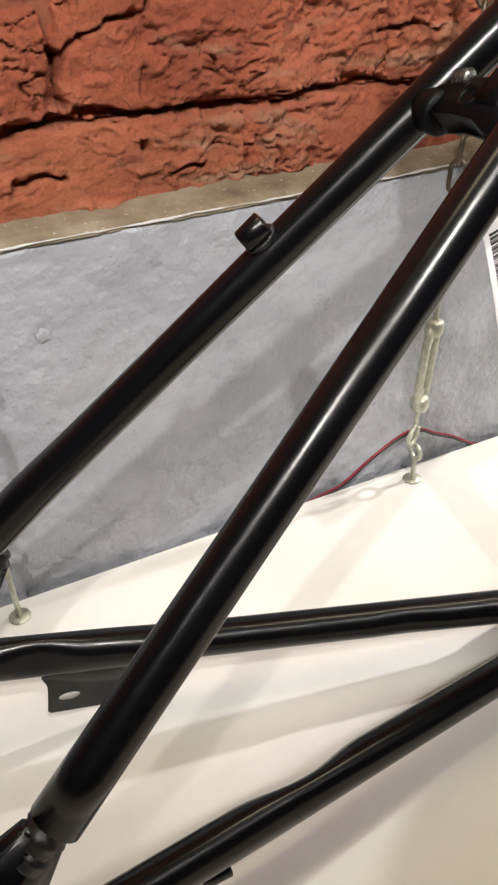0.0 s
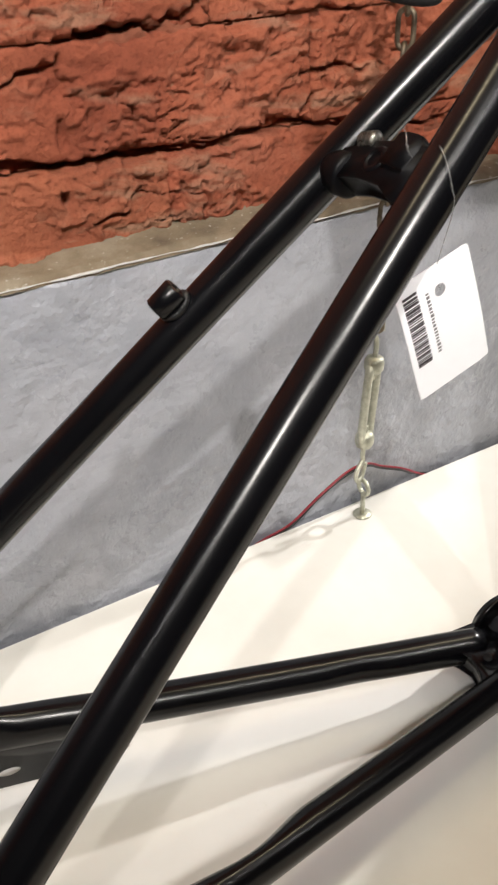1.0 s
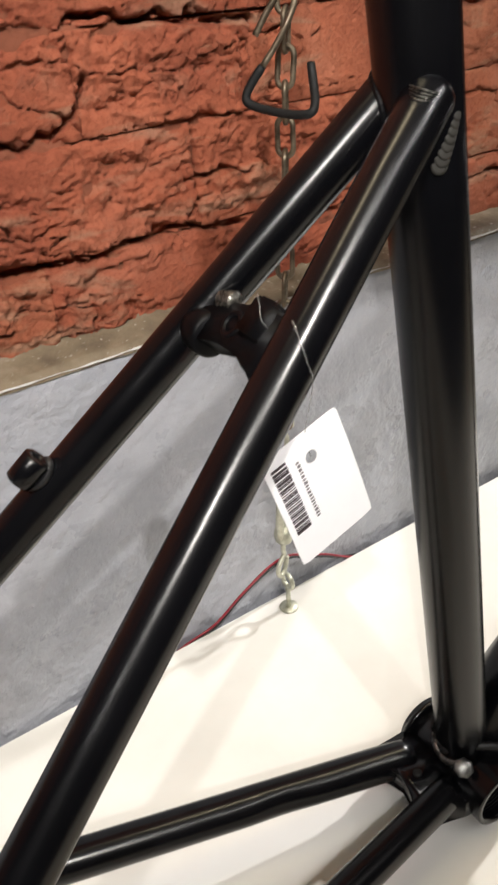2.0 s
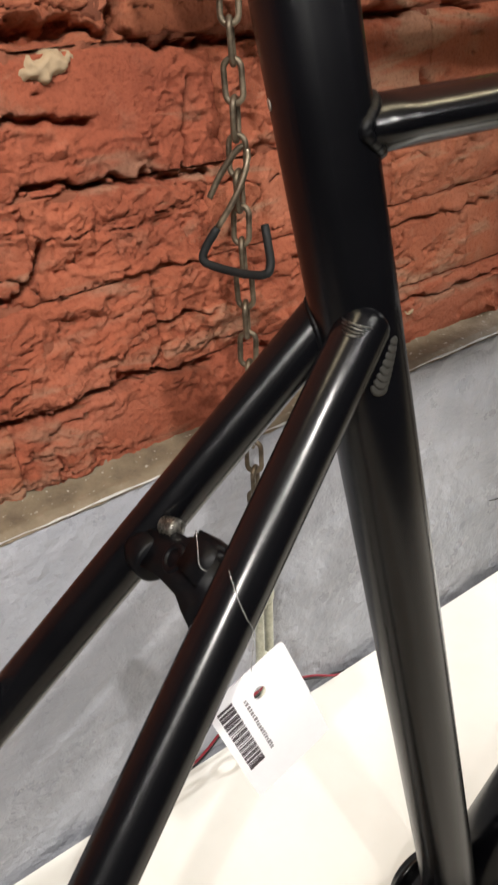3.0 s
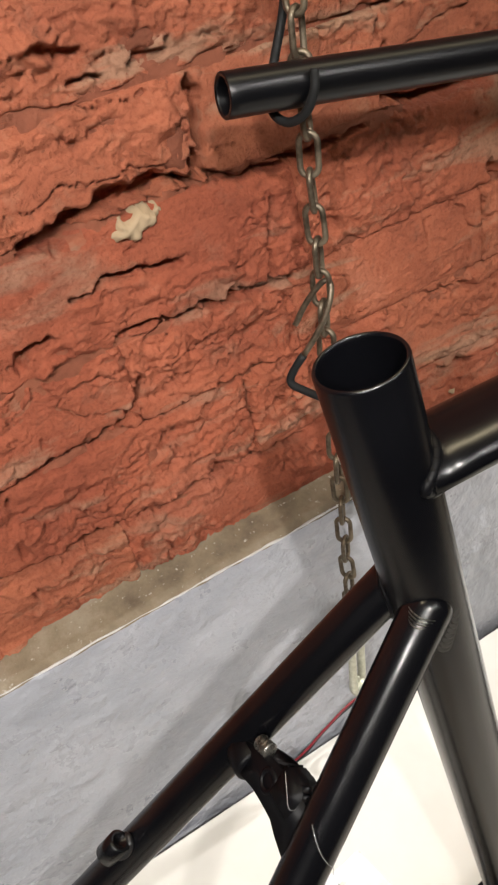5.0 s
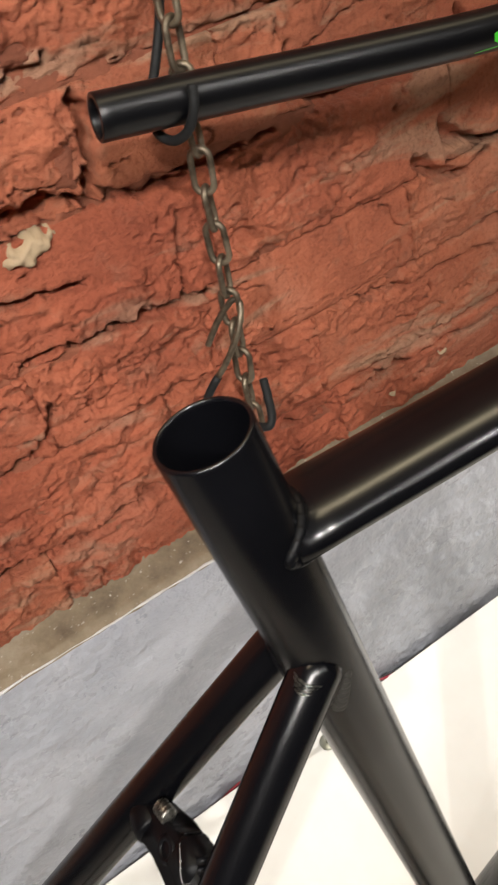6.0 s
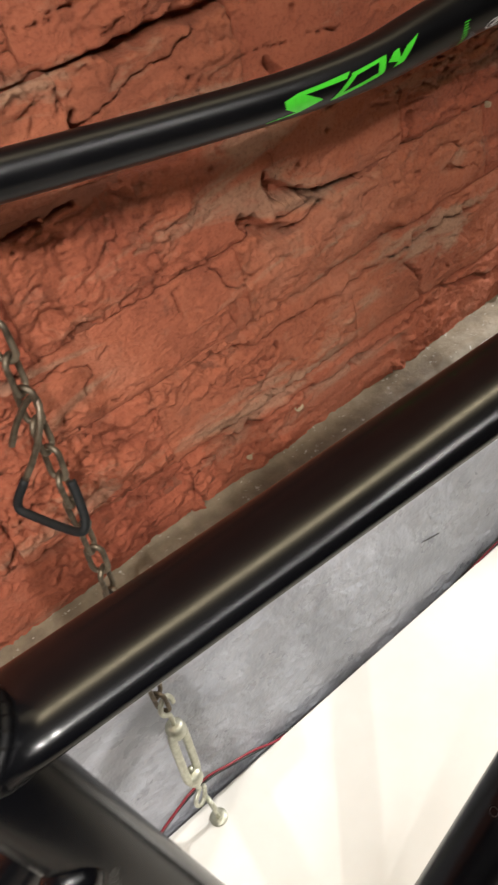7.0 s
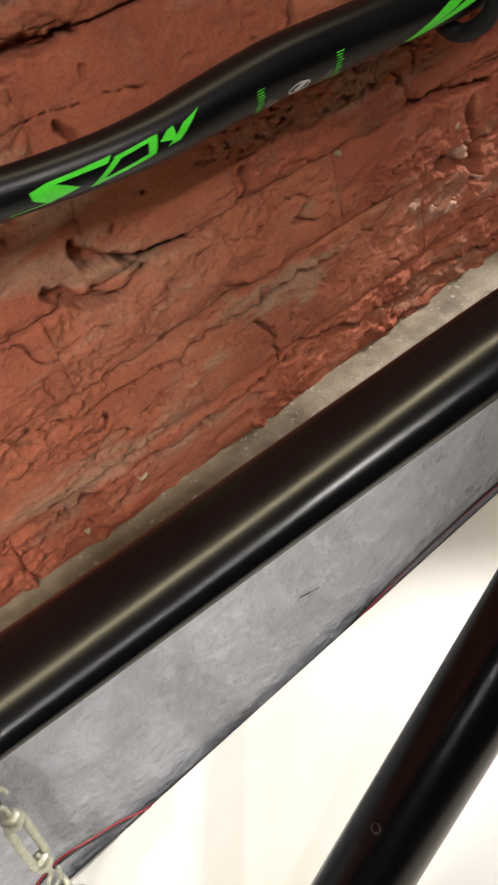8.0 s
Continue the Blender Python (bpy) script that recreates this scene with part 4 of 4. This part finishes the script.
def build_handlebar():
    bar = new("handlebar")
    org = Vector((0.8707, 0.5115, 0.5628))
    bar.location = org
    path = [p - org for p in smooth_path(BAR_C, 8)]
    rad = spread(BAR_R, len(path))
    bm = bmesh.new()
    rings = sweep(bm, path, rad, 48, False)
    # open ends: rim, then the bore
    for ring, way in ((rings[0], (path[1] - path[0]).normalized()), (rings[-1], (path[-2] - path[-1]).normalized())):
        c = sum((v.co for v in ring), Vector()) / len(ring)
        prev = ring
        for f, depth in ((0.97, -0.0004), (0.82, -0.0004), (0.79, 0.001), (0.79, 0.05)):
            nxt = [bm.verts.new(c + (v.co - c) * f + way * depth) for v in ring]
            for k in range(len(ring)):
                bm.faces.new((prev[k], prev[(k + 1) % len(ring)], nxt[(k + 1) % len(ring)], nxt[k]))
            prev = nxt
    part("tube", bm, M_BAR, bar)
    xs = [p.x + org.x for p in path]

    def on_bar(x, ang, lift=0.0003):
        """A point of the bar's skin: at x, turned by ang degrees from straight ahead (to the viewer) upwards."""
        k = min(max(int(np.searchsorted(xs, x)), 1), len(xs) - 1)
        f = (x - xs[k - 1]) / (xs[k] - xs[k - 1])
        c, t = path[k - 1].lerp(path[k], f), (path[k] - path[k - 1]).normalized()
        fwd = Vector((0, -1, 0))
        fwd = (fwd - t * fwd.dot(t)).normalized()
        up = Vector((0, 0, 1))
        up = (up - t * up.dot(t) - fwd * up.dot(fwd)).normalized()
        a = radians(ang)
        return c + (fwd * math.cos(a) + up * math.sin(a)) * (rad[k - 1] * (1 - f) + rad[k] * f + lift)

    def decal(name, quads, m, label=""):
        """Quads in (x, angle) laid on the skin; each quad is cut fine so that it follows the curve."""
        bm = bmesh.new()
        for q in quads:
            nu, nv = 8, 4
            g = []
            for i in range(nu + 1):
                row = []
                for j in range(nv + 1):
                    s, t = i / nu, j / nv
                    x = (q[0][0] * (1 - s) + q[1][0] * s) * (1 - t) + (q[3][0] * (1 - s) + q[2][0] * s) * t
                    a = (q[0][1] * (1 - s) + q[1][1] * s) * (1 - t) + (q[3][1] * (1 - s) + q[2][1] * s) * t
                    row.append(bm.verts.new(on_bar(x, a)))
                g.append(row)
            for i in range(nu):
                for j in range(nv):
                    bm.faces.new((g[i][j], g[i + 1][j], g[i + 1][j + 1], g[i][j + 1]))
        return part(name, bm, m, bar, label)

    def mark(x0, sx):
        """Three slanted green shapes in a row."""
        X = lambda d: x0 + sx * d
        decal("green_mark", [[(X(-0.012), -44), (X(0.010), -37), (X(0.012), -33), (X(-0.011), -41)], [(X(0.008), -38), (X(0.024), -22), (X(0.018), -8), (X(0.000), -18)], [(X(0.000), -18), (X(0.018), -8), (X(0.008), 12), (X(-0.001), 2)], [(X(-0.001), 2), (X(0.008), 12), (X(0.043), 20), (X(0.040), 6)]], M_GREEN, "bright green decal stroke")
        decal("green_mark", [[(X(0.029), -34), (X(0.034), -34), (X(0.048), 8), (X(0.043), 8)], [(X(0.043), 4), (X(0.066), 14), (X(0.068), 22), (X(0.044), 14)], [(X(0.062), -18), (X(0.067), -14), (X(0.070), 22), (X(0.064), 18)], [(X(0.033), -34), (X(0.062), -18), (X(0.064), -8), (X(0.036), -24)]], M_GREEN, "bright green decal stroke")
        decal("green_mark", [[(X(0.070), 4), (X(0.076), 20), (X(0.080), 22), (X(0.080), -6)], [(X(0.074), -12), (X(0.082), -10), (X(0.098), 30), (X(0.086), 18)]], M_GREEN, "bright green decal stroke")

    mark(0.6488, 0.95)
    mark(1.091, -0.95)
    decal("green_mark", [[(0.899, -50), (0.9055, -56), (0.939, -14), (0.931, 2)], [(0.9045, -56), (0.915, -50), (0.959, -16), (0.947, -8)], [(0.931, 2), (0.939, -14), (0.949, 6), (0.943, 14)], [(0.947, -8), (0.959, -16), (0.973, 14), (0.957, 10)]], M_GREEN, "bright green decal stroke")
    for x in (0.7823, 0.8425):
        for k in range(13):
            a = -69 + k * 5.6
            decal("scale_tick", [[(x - 0.0030, a), (x + 0.0014 + 0.0012 * (k % 3 == 0), a), (x + 0.0014 + 0.0012 * (k % 3 == 0), a + 2.0), (x - 0.0030, a + 2.0)]], M_GREEN, "thin green scale line")
    for x, s in ((0.7873, 1), (0.8375, -1)):
        for k in range(9):
            d = k * 0.0015
            decal("grid_line", [[(x + s * d, -60 + k), (x + s * (d + 0.0006), -60 + k), (x + s * (d + 0.0006), -28 - 3.0 * k), (x + s * d, -28 - 3.0 * k)]], M_DIM, "dim grey grid line")
    ring = []
    for k in range(20):
        a0, a1 = 2 * math.pi * k / 20, 2 * math.pi * (k + 1) / 20
        ring.append([(0.8125 + 0.0085 * math.cos(a0), -38 + 13 * math.sin(a0)), (0.8125 + 0.0085 * math.cos(a1), -38 + 13 * math.sin(a1)), (0.8125 + 0.0072 * math.cos(a1), -38 + 9.0 * math.sin(a1)), (0.8125 + 0.0072 * math.cos(a0), -38 + 9.0 * math.sin(a0))])
    ring.append([(0.8080, -41), (0.8125, -47), (0.8200, -30), (0.8155, -26)])
    decal("oval_mark", ring, M_DECAL, "silver oval decal")
    tagged(bar, "satin black riser handlebar with green decals, resting in hooks", "handlebar")


build_handlebar()


# ---- chains, hooks, turnbuckles ----
def link_mesh(pitch=0.020, wire=0.0018, width=0.0052):
    """One welded link, its straight sides along z."""
    bm = bmesh.new()
    half = pitch / 2 + wire * 0.9 - width
    pts = []
    for k in range(12):
        a = math.pi * k / 11
        pts.append(Vector((width * math.cos(a), 0, half + width * math.sin(a))))
    for k in range(12):
        a = math.pi + math.pi * k / 11
        pts.append(Vector((width * math.cos(a), 0, -half + width * math.sin(a))))
    n = len(pts)
    rings = []
    for i, p in enumerate(pts):
        t = (pts[(i + 1) % n] - pts[i - 1]).normalized()
        v = Vector((0, 1, 0))
        u = v.cross(t)
        rings.append([bm.verts.new(p + (u * math.cos(a) + v * math.sin(a)) * wire) for a in (2 * math.pi * k / 10 for k in range(10))])
    for i in range(n):
        a, b = rings[i], rings[(i + 1) % n]
        for k in range(10):
            bm.faces.new((a[k], a[(k + 1) % 10], b[(k + 1) % 10], b[k]))
    me = bpy.data.meshes.new("link")
    bmesh.ops.recalc_face_normals(bm, faces=bm.faces)
    bm.to_mesh(me)
    bm.free()
    for p in me.polygons:
        p.use_smooth = True
    me.materials.append(M_CHAIN)
    return me


LINK = link_mesh()


def build_chain(low, high, label, seed):
    low, high = Vector(low), Vector(high)
    chain = new("chain")
    chain.location = low
    way = (high - low).normalized()
    turn0 = way.to_track_quat("Z", "Y")
    rnd = random.Random(seed)
    n = int((high - low).length / 0.0200)
    for k in range(n):
        ob = new("link", LINK)
        ob.parent = chain
        ob.rotation_mode = "QUATERNION"
        ob.location = way * (0.0200 * k + 0.010)
        ob.rotation_quaternion = turn0 @ Euler((rnd.uniform(-0.04, 0.04), rnd.uniform(-0.05, 0.05), radians(38 + 90 * (k % 2)) + rnd.uniform(-0.22, 0.22))).to_quaternion()
    return tagged(chain, label, "chain", group="hanging chains")


def build_hook(name, pts, bare, label, r=0.0021, sleeve=0.0027):
    """A bent wire: its first part bare, the rest in a dark sleeve."""
    path = smooth_path(pts, 8)
    org = path[0]
    hook = new(name)
    hook.location = org
    k = int(len(path) * bare)
    part("wire", tube_bm([p - org for p in path[: k + 1]], r, 14), M_CHAIN, hook, "bare tarnished wire")
    sl = [p - org for p in path[k:]]
    part("sleeve", tube_bm(sl, [sleeve * 0.9] + [sleeve] * (len(sl) - 2) + [sleeve * 0.9], 16), M_HOOK, hook, "dark rubber sleeve")
    return tagged(hook, label, "hook", group="wire hooks")


def build_turnbuckle(x, y, z0, z1, lean, seed):
    """Body with two side bars, hooked rods above and below. z0, z1: ends of the body."""
    tb = new("turnbuckle")
    tb.location = (x, y, z0)
    tilt = Matrix.Rotation(lean, 4, "Y") @ Matrix.Rotation(radians(seed), 4, "Z")
    L = z1 - z0

    def tpart(name, bm, m, label="", parent=None):
        bm.transform(tilt)
        return part(name, bm, m, parent or tb, label)

    body = bmesh.new()
    # outer frame: two bars swelling into collars
    for s in (-1, 1):
        sweep(body, [(s * 0.0035, 0, 0.003), (s * 0.0068, 0, 0.012), (s * 0.0074, 0, 0.02), (s * 0.0074, 0, L - 0.02), (s * 0.0068, 0, L - 0.012), (s * 0.0035, 0, L - 0.003)], [0.0042, 0.0038, 0.0036, 0.0036, 0.0038, 0.0042], 14)
    for z in (0.0, L):
        s = 1 if z == 0 else -1
        r = lathe(body, (0, 0, z), (0, 0, s), [(0.0035, -0.001), (0.0068, 0.0), (0.0082, 0.004), (0.0080, 0.010), (0.0055, 0.014)], 20)
        body.faces.new(r[0])
        body.faces.new(r[-1])
    b = tpart("body", body, M_ZINC, "pale galvanised body")
    for s, z in ((-1, 0.0), (1, L)):
        rod = smooth_path([(0, 0, z - s * 0.020), (0, 0, z), (0, 0, z + s * 0.010), (-s * 0.0015, 0, z + s * 0.016), (-0.006, 0, z + s * 0.022), (-0.0075, 0, z + s * 0.029), (-0.003, 0, z + s * 0.0355), (0.0035, 0, z + s * 0.034), (0.0065, 0, z + s * 0.027), (0.0072, 0, z + s * 0.021)], 6)
        tpart("hooked_rod", tube_bm(rod, 0.0021, 14), M_ZINC, "", b)
    return tagged(tb, "galvanised turnbuckle tightening the chain to the shelf", "turnbuckle", group="turnbuckles")


def build_eye(x, y, top):
    """A screw eye in the shelf."""
    z0 = shelf_z(y)
    eye = new("screw_eye")
    eye.location = (x, y, z0)
    bm = bmesh.new()
    c, r = top - 0.008, 0.0070
    sweep(bm, [(0, 0, -0.006), (0, 0, c - r + 0.001)], 0.0022, 14)
    ring = [Vector((0, r * math.cos(a), c + r * math.sin(a))) for a in (2 * math.pi * k / 24 - 1.5 for k in range(24))]
    sweep(bm, ring + ring[:1], 0.0021, 12)
    part("eye", bm, M_ZINC, eye)
    part("washer", closed_lathe((0, 0, 0), (0, 0, 1), [(0.0085, 0.0002), (0.0085, 0.0012), (0.003, 0.0016)], 24), M_ZINC, eye)
    return tagged(eye, "galvanised screw eye in the white shelf", "screw eye", group="screw eyes")


def build_anchor(x, y, z):
    plate = new("ceiling_hook")
    plate.location = (x, y, z)
    part("plate", closed_lathe((0, 0, 0), (0, 0, -1), [(0.02, 0.0), (0.02, 0.004), (0.005, 0.006), (0.004, 0.02)], 24), M_ZINC, plate)
    return tagged(plate, "small zinc plate holding the chain at the ceiling", "hook", kind="structure")


for cx, cy, rise, seed in ((0.4545, 0.5285, 0.0, 3), (0.090, 0.5285, 0.018, 5)):
    build_eye(cx + 0.002, cy, 0.040 + rise - shelf_z(cy))
    build_turnbuckle(cx, cy, 0.078 + rise, 0.162 + rise, radians(5.0), 25 if seed != 5 else -30)
    slope = (0.486 - 0.4610) / (0.645 - 0.196)
    zt = 2.285
    build_chain((cx + 0.0065, cy, 0.186 + rise), (cx + 0.0065 + slope * (zt - 0.186), cy, zt), "tarnished steel chain hanging in front of the brick wall", seed)
    build_anchor(cx + 0.0065 + slope * (zt - 0.186), cy, 2.2995)

build_chain((0.972, 0.5285, 0.618), (0.972, 0.5285, 2.285), "tarnished steel chain ending in the hook of the handlebar", 8)
build_anchor(0.972, 0.5285, 2.2995)

# the hook under the handlebar, its twin, and the empty triangular hook lower down


def bar_hook(x, sleeve=0.0024):
    c = Vector((x, np.interp(x, [b[0] for b in BAR_C], [b[1] for b in BAR_C]), np.interp(x, [b[0] for b in BAR_C], [b[2] for b in BAR_C])))
    r = float(np.interp(x, [b[0] for b in BAR_C], BAR_R)) + 0.0005 + sleeve
    pts = [c + Vector((-0.008, 0.0225, 0.047)), c + Vector((0.006, 0.0200, 0.060)), c + Vector((0.014, 0.0200, 0.070)), c + Vector((0.0175, 0.0230, 0.066)), c + Vector((0.0160, 0.0235, 0.050)), c + Vector((0.0120, 0.0225, 0.032)), c + Vector((0.0020, 0.0200, 0.013)), c + Vector((-0.0090, r, -0.002)), c + Vector((-0.0115, r * 0.55, -r * 0.88)), c + Vector((-0.008, -r * 0.05, -r * 1.16)), c + Vector((-0.003, -r * 0.72, -r * 0.80)), c + Vector((0.0005, -r * 1.03, -0.001)), c + Vector((0.003, -r * 0.92, r * 0.55))]
    return build_hook("bar_hook", pts, 0.36, "wire hook with a dark sleeve holding the handlebar", 0.0021, sleeve)


bar_hook(0.474)
bar_hook(0.966, 0.0058)
build_hook("empty_hook", [(0.4605, 0.5385, 0.4535), (0.4690, 0.5340, 0.4680), (0.4785, 0.5275, 0.4800), (0.4810, 0.5235, 0.4770), (0.4740, 0.5205, 0.4640), (0.4640, 0.5235, 0.4480), (0.4500, 0.5300, 0.4290), (0.4462, 0.5305, 0.4205), (0.4500, 0.5230, 0.4165), (0.4580, 0.5050, 0.4135), (0.4640, 0.4925, 0.4140), (0.4685, 0.4925, 0.4190), (0.4715, 0.4975, 0.4290), (0.4735, 0.5020, 0.4395)], 0.42, "empty bent wire hook with a dark rubber sleeve on the chain", 0.0019, 0.0026)


# ---- the lamp strip's feed wires ----
def build_wires():
    pair = new("twin_cable")
    org = Vector((0.45, 0.546, 0.05))
    pair.location = org
    ctrl = [(0.30, 0.5520, -0.03), (0.355, 0.5518, -0.008), (0.390, 0.547, 0.004), (0.418, 0.543, 0.027), (0.446, 0.5405, 0.0435), (0.468, 0.5405, 0.0450), (0.488, 0.543, 0.033), (0.512, 0.545, 0.020), (0.533, 0.5470, 0.006), (0.560, 0.5505, -0.008), (0.60, 0.5510, -0.018), (0.72, 0.5510, -0.022), (0.80, 0.5510, -0.010), (0.86, 0.5475, 0.0060), (0.95, 0.547, 0.014), (1.05, 0.546, 0.017), (1.25, 0.546, 0.010), (1.55, 0.546, 0.004)]
    path = [p - org for p in smooth_path(ctrl, 8)]
    red, black = [], []
    for i, p in enumerate(path):
        a = 1.2 + 0.3 * math.sin(i * 0.11) + 3.6 * min(max((p.x + org.x - 0.52) / 0.06, 0.0), 1.0) + 0.4 * math.sin(i * 0.3)
        o = Vector((0, math.cos(a), math.sin(a))) * 0.0011
        red.append(p + o)
        black.append(p - o)
    part("red_wire", tube_bm(red, 0.0011, 10), M_RED, pair, "red insulated wire")
    part("black_wire", tube_bm(black, 0.0011, 10), M_WIREBLACK, pair, "black insulated wire")
    tagged(pair, "thin red and black twin cable along the shelf's back edge", "cable")


build_wires()
